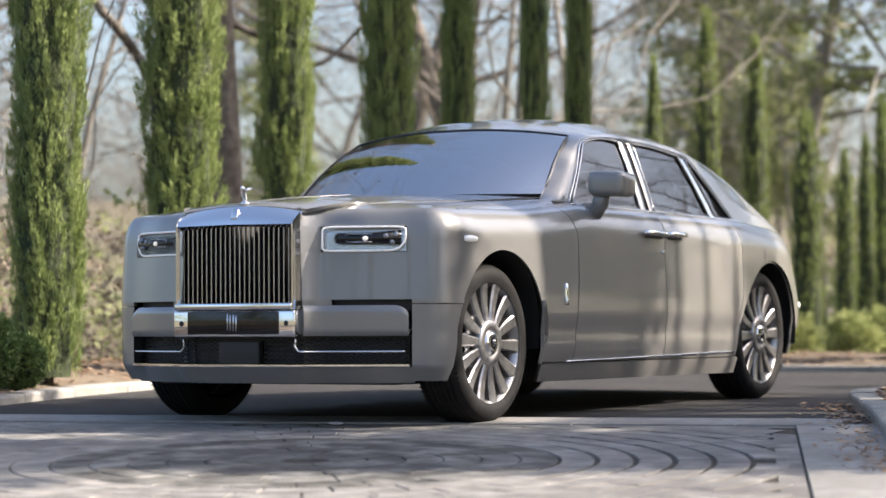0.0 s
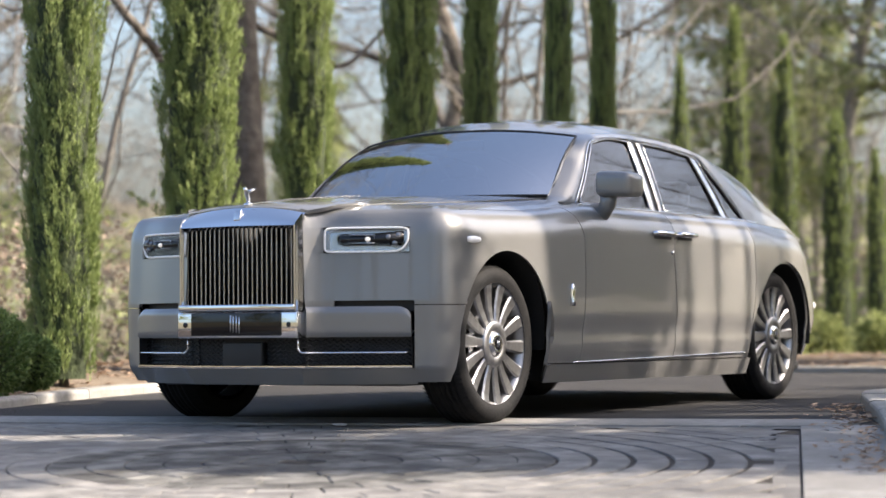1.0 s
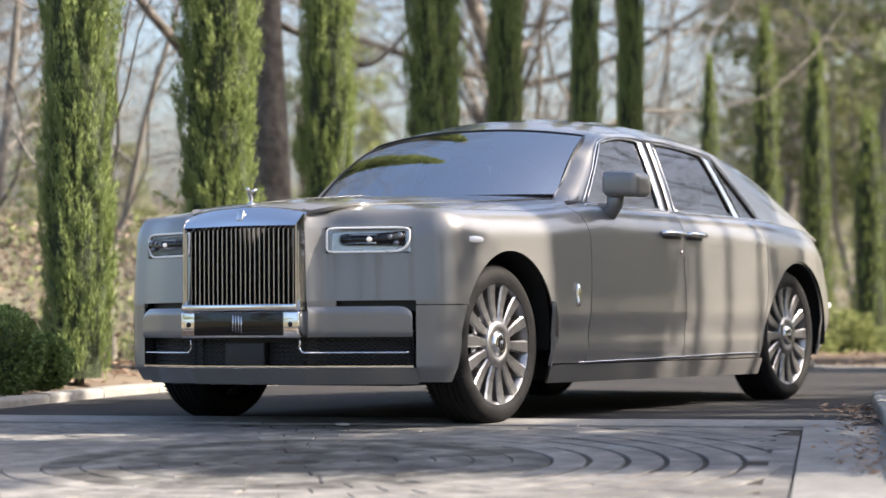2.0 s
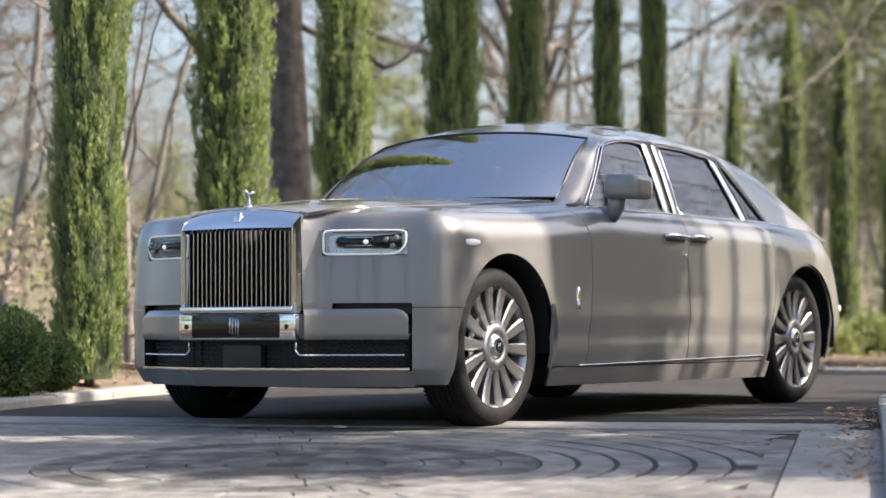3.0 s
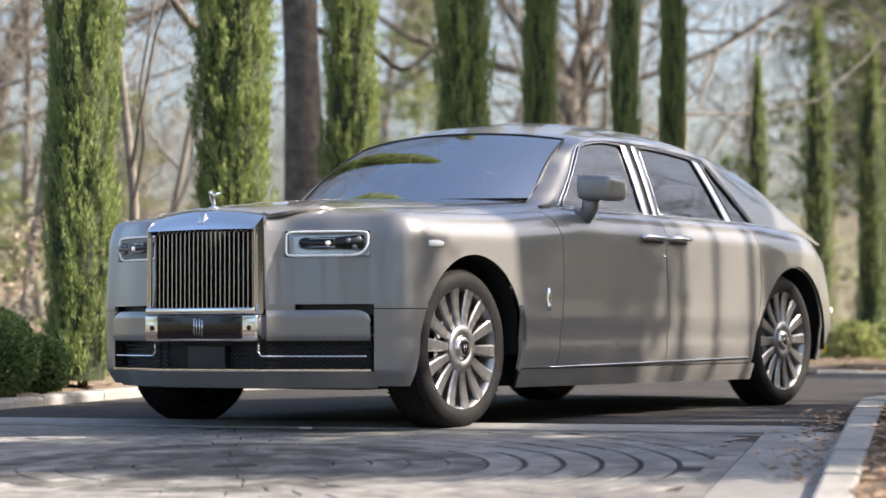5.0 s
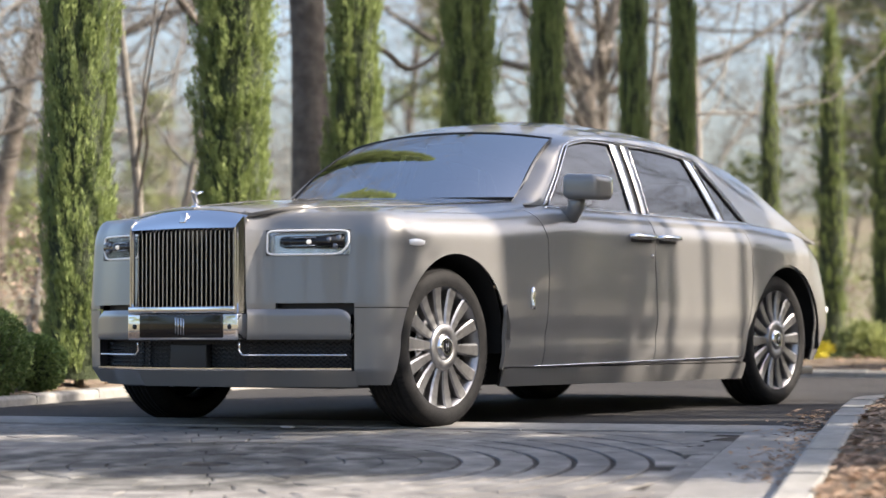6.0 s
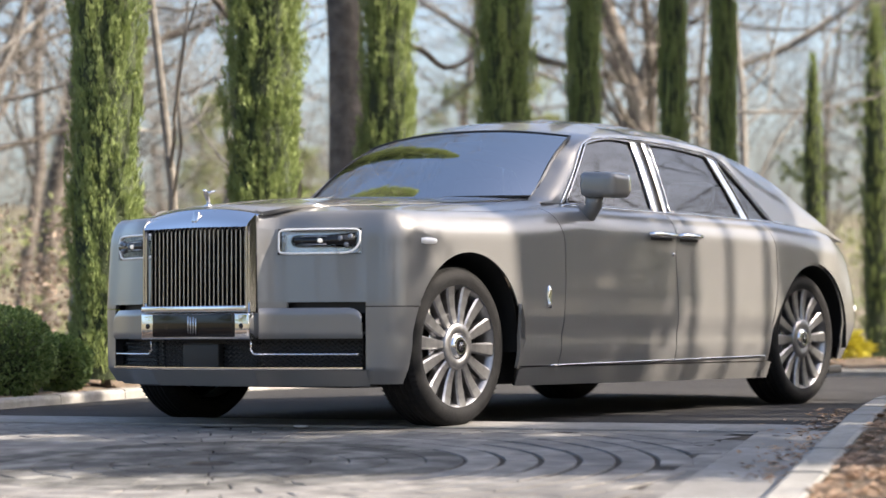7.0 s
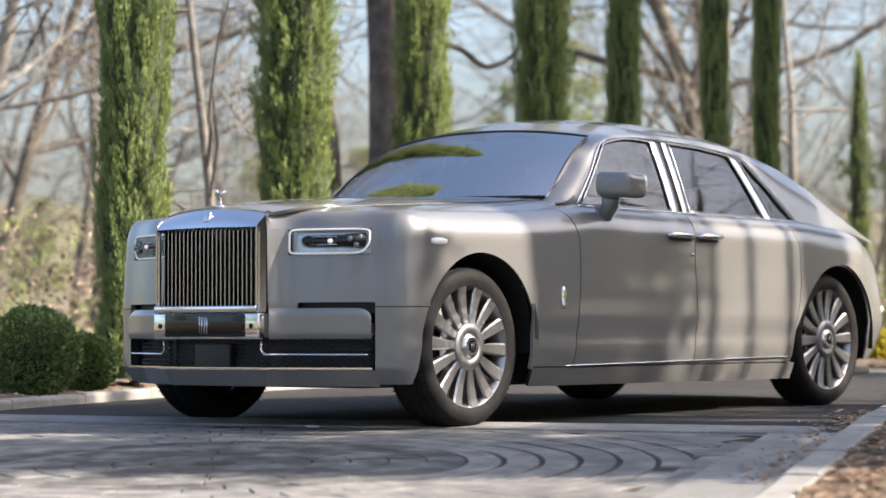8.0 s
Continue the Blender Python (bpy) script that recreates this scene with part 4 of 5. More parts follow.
def panel(name, fn, nu, nv, material, parent, lip=0.02, label="", centre=None, thick=0.0):
    """A skin from a grid of points, its rim turned inwards."""
    bm = bmesh.new()
    g = [[bm.verts.new(fn(i / nu, j / nv)) for j in range(nv + 1)] for i in range(nu + 1)]
    for i in range(nu):
        for j in range(nv):
            q = [g[i][j], g[i + 1][j], g[i + 1][j + 1], g[i][j + 1]]
            try:
                bm.faces.new(q)
            except ValueError:
                pass
    bmesh.ops.remove_doubles(bm, verts=bm.verts[:], dist=1e-5)
    bmesh.ops.dissolve_degenerate(bm, dist=1e-5, edges=bm.edges[:])
    bm.normal_update()
    tot = 0.0
    for f in bm.faces:
        c = f.calc_center_median()
        ctr = centre or Vector((0, min(max(c.y, 0.2), 3.6), 0.65))
        tot += f.normal.dot(c - ctr) * f.calc_area()
    if tot < 0:
        bmesh.ops.reverse_faces(bm, faces=bm.faces[:])
        bm.normal_update()
    if lip:
        es = [e for e in bm.edges if e.is_boundary]
        nor = {v: v.normal.copy() for e in es for v in e.verts}
        r = bmesh.ops.extrude_edge_only(bm, edges=es)
        for v in [x for x in r["geom"] if isinstance(x, bmesh.types.BMVert)]:
            src = [e.other_vert(v) for e in v.link_edges if e.other_vert(v) in nor]
            if src:
                v.co -= nor[src[0]] * lip
    for e in bm.edges:
        if len(e.link_faces) == 2 and e.calc_face_angle(0.0) > radians(38):
            e.smooth = False
    return part(name, bm, material, parent, label)


R_ARCH, ZC = 0.448, 0.40
ARCHES = ((0.0, 0.448), (3.552, 0.455))


def z_low(y, sill):
    for yc, ra in ARCHES:
        if abs(y - yc) < ra:
            return max(sill, ZC + math.sqrt(max(0.0, ra * ra - (y - yc) ** 2)))
    return sill


def warp(a, b, knots, n):
    """Parameters from a to b that crowd near the given knots on both sides."""
    pts = sorted({a, b, *[k for k in knots if a < k < b]})
    out = []
    for p, q in zip(pts, pts[1:]):
        m = max(3, int(round(n * (q - p) / (b - a))))
        for i in range(m):
            out.append(p + (q - p) * (0.5 - 0.5 * math.cos(math.pi * i / m)))
    return out + [b]


def side_panel(name, ya, yb, za, zb, side, parent=None, n=40, nv=24, label="", material=None):
    """Skin of the body's side between two shut lines (y as a function of z), with the wheel arches cut out."""
    fa = ya if callable(ya) else (lambda z: ya)
    fb = yb if callable(yb) else (lambda z: yb)
    ks = []
    for yc, ra in ARCHES:
        ks += [yc - ra, yc + ra, yc - ra + 1e-3, yc + ra - 1e-3]
    a0, b0 = fa(0.7), fb(0.7)
    ts = [(k - a0) / (b0 - a0) for k in warp(a0, b0, ks, n)]
    nu = len(ts) - 1

    def fn(i, j):
        t = ts[int(round(i * nu))]
        ym = a0 + t * (b0 - a0)
        lo = max(za, z_low(ym, za))
        hi = (zb if zb else z_top(ym)) - 0.0005
        z = lo + (hi - lo) * (1 - (1 - j) ** 1.5)
        y = fa(z) + t * (fb(z) - fa(z))
        return mirror(shell(u_y(y), z), side)
    return panel(name, fn, nu, nv, material or paint, parent or car, 0.008 if "wing" in name or "quarter" in name else 0.02, label)


SHUT1 = lambda z: float(np.interp(z, [0.28, 0.5, 0.75, 0.94, 1.05, 1.12], [0.79, 0.81, 0.835, 0.835, 0.79, 0.72]))
SHUT2 = lambda z: float(np.interp(z, [0.28, 0.55, 0.85, 1.12], [1.93, 1.945, 1.93, 1.95]))
SHUT3 = lambda z: float(np.interp(z, [0.28, 0.4, 0.5, 0.62, 0.75, 0.95, 1.12], [2.97, 2.99, 3.02, 3.065, 3.09, 3.085, 3.02]))
G = 0.0035
doors = {}
for side in (1, -1):
    side_panel("front_wing", -0.30, lambda z: SHUT1(z) - G, 0.585, None, side, n=60)
    d1 = side_panel("front_door", lambda z: SHUT1(z) + G, lambda z: SHUT2(z) - G, 0.285, None, side, n=30, nv=30)
    d2 = side_panel("rear_door", lambda z: SHUT2(z) + G, lambda z: SHUT3(z) - G, 0.285, None, side, n=30, nv=30)
    doors[side] = (d1, d2)
    side_panel("rear_quarter", lambda z: SHUT3(z) + G, 4.45, 0.285, None, side, n=80, nv=26)
    side_panel("sill", 0.40, 3.04, 0.185, 0.278, side, n=30, nv=8)

    # fascia from the grille round to the wing
    uA, uB = u_x(0.352), u_y(-0.30)
    uL = u_x(0.815)

    def strip(u0, u1, z0, z1, out=0.0, cap=None):
        def fn(i, j):
            u = u0 + (u1 - u0) * i
            top = z1 if z1 else z_top(float(np.interp(u, PL, PLAN[:, 1]))) - 0.0005
            return mirror(shell(u, z0 + (top - z0) * j, out), side)
        return fn
    uh0, uh1, zh0, zh1 = u_x(0.415), u_x(0.80), 0.831, 0.954
    def low_front(i, j):
        u = uA + (uB - uA) * i
        y_ = float(np.interp(u, PL, PLAN[:, 1]))
        lo = z_low(y_, 0.602)
        return mirror(shell(u, lo + (zh0 - lo) * j), side)
    panel("front_panel", low_front, 80, 14, paint, car)
    panel("headlamp_outer_panel", strip(uh1, uB, zh0, None), 20, 18, paint, car)
    panel("headlamp_brow", strip(uA, uh1, zh1, None), 30, 8, paint, car)
    panel("headlamp_inner_panel", strip(uA, uh0, zh0, zh1), 2, 6, paint, car)
    arch = lambda z: math.sqrt(max(0.0, R_ARCH ** 2 - (max(z, ZC) - ZC) ** 2))

    def corner(i, j):
        z = 0.21 + (0.578 - 0.21) * j
        u1 = u_y(-arch(z) - 0.03 * max(0.0, (0.4 - z) / 0.2))
        return mirror(shell(uL + 0.0012 + (u1 - uL - 0.0012) * i, z), side)
    panel("bumper_corner", corner, 18, 26, paint, car, 0.008)

    def behind_wheel(i, j):
        z = 0.285 + (0.585 - 0.285) * j
        return mirror(shell(u_y(arch(z) + (SHUT1(z) - G - arch(z)) * i), z), side)
    panel("wing_lower", behind_wheel, 16, 16, paint, car, 0.008)
    panel("corner_filler", strip(uL + 0.0012, u_y(-0.40), 0.582, 0.602), 18, 3, paint, car)
    def blade(i, j):
        """The broad bumper bar with its outer top corner rounded."""
        ua, ub = u_x(0.354), uL - 0.001
        f = 1 - (1 - i) ** 1.6
        c = max(0.0, (f - 0.86) / 0.14)
        top = 0.574 - 0.05 * (1 - math.sqrt(max(0.0, 1 - c * c)))
        z = 0.428 + (top - 0.428) * j
        bulge = 0.02 - 0.014 * max(0.0, (j - 0.8) / 0.2) ** 2 - 0.010 * max(0.0, (0.2 - j) / 0.2) ** 2
        return mirror(shell(ua + (ub - ua) * f, z, bulge), side)
    panel("bumper_blade", blade, 36, 14, paint, car, 0.05)
    panel("slot_filler", strip(u_x(0.354), u_x(0.462), 0.572, 0.602, 0.003), 3, 3, paint, car)
    panel("bumper_slot", strip(u_x(0.354), uL, 0.55, 0.62, -0.05), 20, 3, black, car, 0)
    panel("bumper_skirt", strip(u_x(0.0), uL + 0.002, 0.200, 0.278, 0.006), 40, 6, paint, car, 0.0)
    panel("chrome_lip", strip(u_x(0.0), uL - 0.0005, 0.279, 0.291, 0.012), 40, 3, chrome, car, 0.03, "thin chrome lip")
    # mesh of the lower intake
    panel("intake_backing", strip(u_x(0.0), uL, 0.27, 0.43, -0.07), 30, 3, black, car, 0)
    panel("intake_end", lambda i, j: mirror(shell(uL - 0.0005, 0.27 + 0.16 * j, -0.075 + 0.08 * i), side), 3, 3, black, car, 0)
    bm = bmesh.new()
    for r_ in range(6):
        z = 0.303 + r_ * 0.021
        pts = []
        n_ = 46
        for k in range(n_ + 1):
            u = u_x(0.12) + (uL - 0.002 - u_x(0.12)) * k / n_
            pts.append(mirror(shell(u, z + 0.007 * (1 if k % 2 else -1), -0.035), side))
        add_tube(bm, pts, 0.0035, 4)
    part("intake_mesh", bm, gloss_black, car)
    bm = bmesh.new()
    pts = [mirror(shell(u_x(0.325), z, 0.006), side) for z in (0.418, 0.40, 0.375)] + [mirror(shell(u_x(0.33 + 0.01 * k), 0.357 - 0.004 * min(k, 2) / 2, 0.006), side) for k in range(1, 47)]
    add_tube(bm, pts, 0.0055, 6)
    part("chrome_strip", bm, chrome, car, "thin chrome strip")
    # headlamp
    lampo = part("headlamp", bmesh.new(), None, car)

    def hl(i, j, out):
        """Place on the lamp's face: i outwards, j upwards."""
        x = 0.42 + i * 0.375
        z = 0.835 + j * 0.115
        return mirror(shell(u_x(x), z, out), side)

    def rounded(k, n_, inset, rad=0.10):
        """A rounded oblong in the lamp's (i, j)."""
        a = 6.2831853 * k / n_
        cx, cy = math.cos(a), math.sin(a)
        p = 12.0
        den = (abs(cx) ** p + abs(cy) ** p) ** (1 / p)
        return 0.5 + cx / den * (0.5 - inset * 0.35), 0.5 + cy / den * (0.5 - inset)
    bm = bmesh.new()
    # lower outer corner is cut round
    loop = []
    for k in range(64):
        i, j = rounded(k, 64, 0.0)
        if i > 0.8 and j < 0.6:
            i -= 0.11 * ((0.6 - j) / 0.6) ** 2
        loop.append(hl(i, j, 0.006))
    add_tube(bm, loop, 0.0055, 6, closed=True)
    part("light_ring", bm, lens_white, lampo, "lit white daytime light ring")
    panel("lamp_bowl", lambda i, j: hl(i, j, -0.04), 16, 6, satin, lampo, 0)
    for nm, i0, i1, j0, j1 in (("bowl_top", -0.02, 1.02, 1.04, None), ("bowl_bottom", -0.02, 1.02, -0.04, None)):
        panel(nm, lambda i, j, i0=i0, i1=i1, j0=j0: hl(i0 + (i1 - i0) * i, j0, -0.05 + 0.055 * j), 16, 2, satin, lampo, 0)
    for nm, i0 in (("bowl_inner", -0.03), ("bowl_outer", 1.03)):
        panel(nm, lambda i, j, i0=i0: hl(i0, i * 1.08 - 0.04, -0.05 + 0.055 * j), 4, 2, satin, lampo, 0)
    bm = bmesh.new()
    add_tube(bm, [hl(0.16, 0.52, -0.028), hl(0.2, 0.52, -0.022), hl(0.62, 0.52, -0.018), hl(0.95, 0.55, -0.014)], [0.026, 0.029, 0.029, 0.036], 12)
    part("lamp_module", bm, gloss_black, lampo)
    bm = bmesh.new()
    add_tube(bm, [hl(0.51, 0.52, 0.004), hl(0.525, 0.52, 0.007), hl(0.55, 0.52, 0.007), hl(0.565, 0.52, 0.004)], [0.006, 0.011, 0.011, 0.006], 12)
    part("projector", bm, beam, lampo, "lit projector lens")
    bm = bmesh.new()
    for i0, i1 in ((0.30, 0.62),):
        lp = [hl(i0, 0.36, 0.012), hl(i1, 0.36, 0.012), hl(i1, 0.70, 0.012), hl(i0, 0.70, 0.012)]
        add_tube(bm, lp, 0.003, 5, closed=True)
    part("projector_frame", bm, satin, lampo)
    for dx, dz, rr_ in ((-0.06, 0.08, 0.016), (0.055, 0.14, 0.018), (0.01, -0.16, 0.015)):
        bm = bmesh.new()
        r_ = bmesh.ops.create_icosphere(bm, subdivisions=3, radius=rr_)
        bmesh.ops.translate(bm, verts=r_["verts"], vec=hl(0.84 + dx, 0.52 + dz, 0.004))
        part("main_beam", bm, glass_ball, lampo)
    panel("lamp_cover", lambda i, j: hl(i, j, 0.002), 20, 6, glass_lamp, lampo, 0).visible_shadow = False
    # white marker lamp on the wing corner
    bm = bmesh.new()
    pts = [mirror(shell(u_y(-0.385 + 0.026 * k), 0.895, 0.0), side) for k in range(5)]
    add_tube(bm, pts, [0.012, 0.016, 0.017, 0.016, 0.012], 8)
    part("marker_lamp", bm, lens_white, car, "small white marker lamp")
    # top of the wing from the fascia's edge to the bonnet
    EDGE_B = spline([(0.352, -0.80, 1.026), (0.48, -0.62, 1.062), (0.585, -0.25, 1.082), (0.66, 0.2, 1.105), (0.735, 0.62, 1.132), (0.78, 0.86, 1.15)], 60)

    def wing_top(i, j):
        u = uA + (u_y(0.80) - uA) * (i ** 1.25)
        y_ = float(np.interp(u, PL, PLAN[:, 1]))
        o = shell(u, z_top(y_) - 0.0005)
        k = int(round(i ** 0.8 * 59))
        q = Vector(EDGE_B[k])
        p = o.lerp(q, j)
        p.z += 0.012 * math.sin(math.pi * j) * min(1, i * 4)
        return mirror(p, side)
    panel("wing_top", wing_top, 50, 10, paint, car, 0.012)

# bonnet
EB = spline([(0.352, -0.795, 1.030), (0.48, -0.615, 1.066), (0.585, -0.25, 1.088), (0.655, 0.2, 1.112), (0.73, 0.62, 1.14), (0.765, 0.84, 1.155)], 60)


def bonnet_pt(i, j):
    k = i * 59
    e = np.array([np.interp(k, range(60), EB[:, c]) for c in range(3)])
    s = 2 * j - 1
    yc = -0.83 + i * (0.62 + 0.83)
    zc = float(np.interp(yc, [-0.83, -0.80, -0.74, -0.4, 0.1, 0.62], [1.060, 1.074, 1.084, 1.120, 1.155, 1.175]))
    w = abs(s) ** 2.2
    return Vector((e[0] * s, yc + (e[1] - yc) * w, zc + (e[2] - zc) * abs(s) ** 2.6))


panel("bonnet", bonnet_pt, 50, 40, paint, car, 0.012)
panel("bonnet_spear", lambda i, j: bonnet_pt(i * 0.98 + 0.005, 0.5 + (j - 0.5) * (0.028 - 0.012 * i)) + Vector((0, 0, 0.0035)), 40, 4, satin, car, 0.004, "brushed metal centre strip")
panel("scuttle", lambda i, j: Vector(((2 * i - 1) * 0.80, float(np.interp(abs(2 * i - 1), [0, 1], [0.60, 0.86])) + j * 0.14, 1.128 + 0.012 * (1 - (2 * i - 1) ** 2) - 0.02 * j)), 20, 3, black, car, 0)

# grille
grille = part("grille", bmesh.new(), None, car)
gy = lambda x: -0.910 + 0.08 * x * x
zcap = lambda x: 1.058 - 0.034 * (abs(x) / 0.337) ** 2.2


def grille_top(i, j):
    x = (2 * i - 1) * 0.337
    a = Vector((x, gy(x), 0.968 - 0.012 * abs(x)))
    c = Vector((x * 1.045, gy(x) + 0.07 + 0.02 * abs(x), zcap(x)))
    p = a.lerp(c, j)
    p.y -= 0.012 * math.sin(math.pi * j)
    return p


panel("grille_header", grille_top, 32, 8, chrome, grille, 0.03, "polished chrome header", Vector((0, -0.2, 0.8)))
for side in (1, -1):
    panel("grille_side", lambda i, j: Vector((side * (0.331 + 0.010 * i), gy(0.35) - 0.006 * math.sin(math.pi * i), 0.556 + (0.966 - 0.556) * j)), 4, 8, grille_chrome, grille, 0.02, "polished chrome upright", Vector((0, -0.2, 0.8)))
    panel("grille_cheek", lambda i, j: Vector((side * (0.340 + 0.011 * i), gy(0.36) + 0.05 * i, 0.556 + (0.975 + 0.05 * i - 0.556) * j)), 4, 8, grille_chrome, grille, 0, "", Vector((0, -0.4, 0.8)))
bm = bmesh.new()
add_box(bm, (-0.34, -0.916, 0.556), (0.34, -0.83, 0.588), 0.008)
part("grille_foot", bm, chrome, grille, "polished chrome lower rail")
bm = bmesh.new()
add_box(bm, (-0.345, -0.80, 0.57), (0.345, -0.785, 0.98))
part("grille_backing", bm, black, grille)
bmv = bmesh.new()
add_box(bmv, (-0.0035, -0.02, 0.0), (0.0035, 0.03, 0.385), 0.0015, seg=1)
mev = bpy.data.meshes.new("vane")
bmv.to_mesh(mev)
bmv.free()
mev.materials.append(vane_metal)
for k in range(24):
    x = -0.322 + k * 0.644 / 23
    v = new("vane", mev)
    v.parent = grille
    v.location = (x, gy(x) + 0.06, 0.585)
# crest on the header: plain shield
bm = bmesh.new()
add_box(bm, (-0.018, -0.895, 0.99), (0.018, -0.878, 1.045), 0.006, Matrix.Rotation(radians(-20), 4, "X"))
part("crest", bm, satin, grille, "small plain metal crest")
# plate carrier
carrier = part("plate_carrier", bmesh.new(), None, car)
bm = bmesh.new()
add_box(bm, (-0.352, -0.905, 0.425), (0.352, -0.80, 0.553), 0.01)
part("chrome_surround", bm, chrome, carrier, "bright chrome surround")
bm = bmesh.new()
add_box(bm, (-0.262, -0.9170, 0.437), (0.262, -0.9000, 0.547), 0.004)
part("plate", bm, gloss_black, carrier, "black show plate")
bm = bmesh.new()
for x0, dz in ((-0.028, 0.004), (-0.012, 0.0), (0.006, 0.0), (0.022, -0.004)):
    add_box(bm, (x0, -0.9195, 0.453 + dz), (x0 + 0.007, -0.9165, 0.532 + dz))
part("plate_emblem", bm, satin, carrier, "plain pale bars")
for side in (1, -1):
    bm = bmesh.new()
    bmesh.ops.create_uvsphere(bm, u_segments=16, v_segments=8, radius=0.013)
    bmesh.ops.scale(bm, vec=(1, 0.5, 1), verts=bm.verts[:])
    bmesh.ops.translate(bm, vec=(side * 0.305, -0.9060, 0.49), verts=bm.verts[:])
    part("sensor", bm, gloss_black, carrier)
bm = bmesh.new()
add_box(bm, (-0.125, -0.845, 0.292), (0.105, -0.80, 0.405), 0.006)
part("sensor_panel", bm, black, car, "plain dark sensor panel")

# mascot, one plain mesh
bm = bmesh.new()
add_tube(bm, [(0, -0.80, 1.09), (0, -0.80, 1.102), (0, -0.80, 1.108)], [0.024, 0.022, 0.012], 12)
add_tube(bm, [(0, -0.797, 1.105), (0, -0.80, 1.128), (0, -0.81, 1.15), (0, -0.822, 1.168), (0, -0.83, 1.178)], [0.009, 0.011, 0.014, 0.010, 0.007], 8)
for side in (1, -1):
    add_tube(bm, [(0.004 * side, -0.812, 1.158), (0.016 * side, -0.79, 1.168), (0.022 * side, -0.768, 1.174)], [0.008, 0.007, 0.002], 6)
bmesh.ops.translate(bm, vec=(0, 0, -0.022), verts=bm.verts[:])
part("mascot", bm, chrome, car, "small polished winged mascot on the bonnet's nose")

# greenhouse
XB = lambda y: float(np.interp(y, [0.7, 1.0, 2.0, 3.0, 3.5, 4.0, 4.4], [0.84, 0.862, 0.868, 0.852, 0.835, 0.80, 0.74]))
Z_RAIL = lambda y: float(np.interp(y, [0.80, 1.0, 1.2, 1.36, 1.5, 1.9, 2.4, 2.75, 3.05, 3.35, 3.65, 3.95, 4.25, 4.45], [1.14, 1.27, 1.415, 1.505, 1.545, 1.573, 1.572, 1.553, 1.51, 1.44, 1.338, 1.215, 1.095, 1.03]))


def side_x(y, z):
    t = max(0.0, (z - 1.10) / 0.42)
    return XB(y) - 0.115 * t - 0.03 * t * t


def gh(y, z, side, out=0.0):
    return Vector(((side_x(y, z) + out) * side, y, z))


# window corners (y, z): lower front, lower rear, upper rear, upper front
W1 = [(1.05, 1.133), (1.90, 1.13), (1.885, 1.512), (1.42, 1.478)]
W2 = [(2.085, 1.128), (2.90, 1.122), (2.70, 1.478), (2.075, 1.513)]
W3 = [(3.0, 1.12), (3.25, 1.118), (2.845, 1.45), (2.80, 1.462)]


def quad(c, i, j):
    a = np.array(c[0]) * (1 - i) + np.array(c[1]) * i
    b2 = np.array(c[3]) * (1 - i) + np.array(c[2]) * i
    p = a * (1 - j) + b2 * j
    return p


def bow(c, i, j, k=0.012):
    p = quad(c, i, j)
    return p[0], p[1] + k * math.sin(math.pi * i) * j


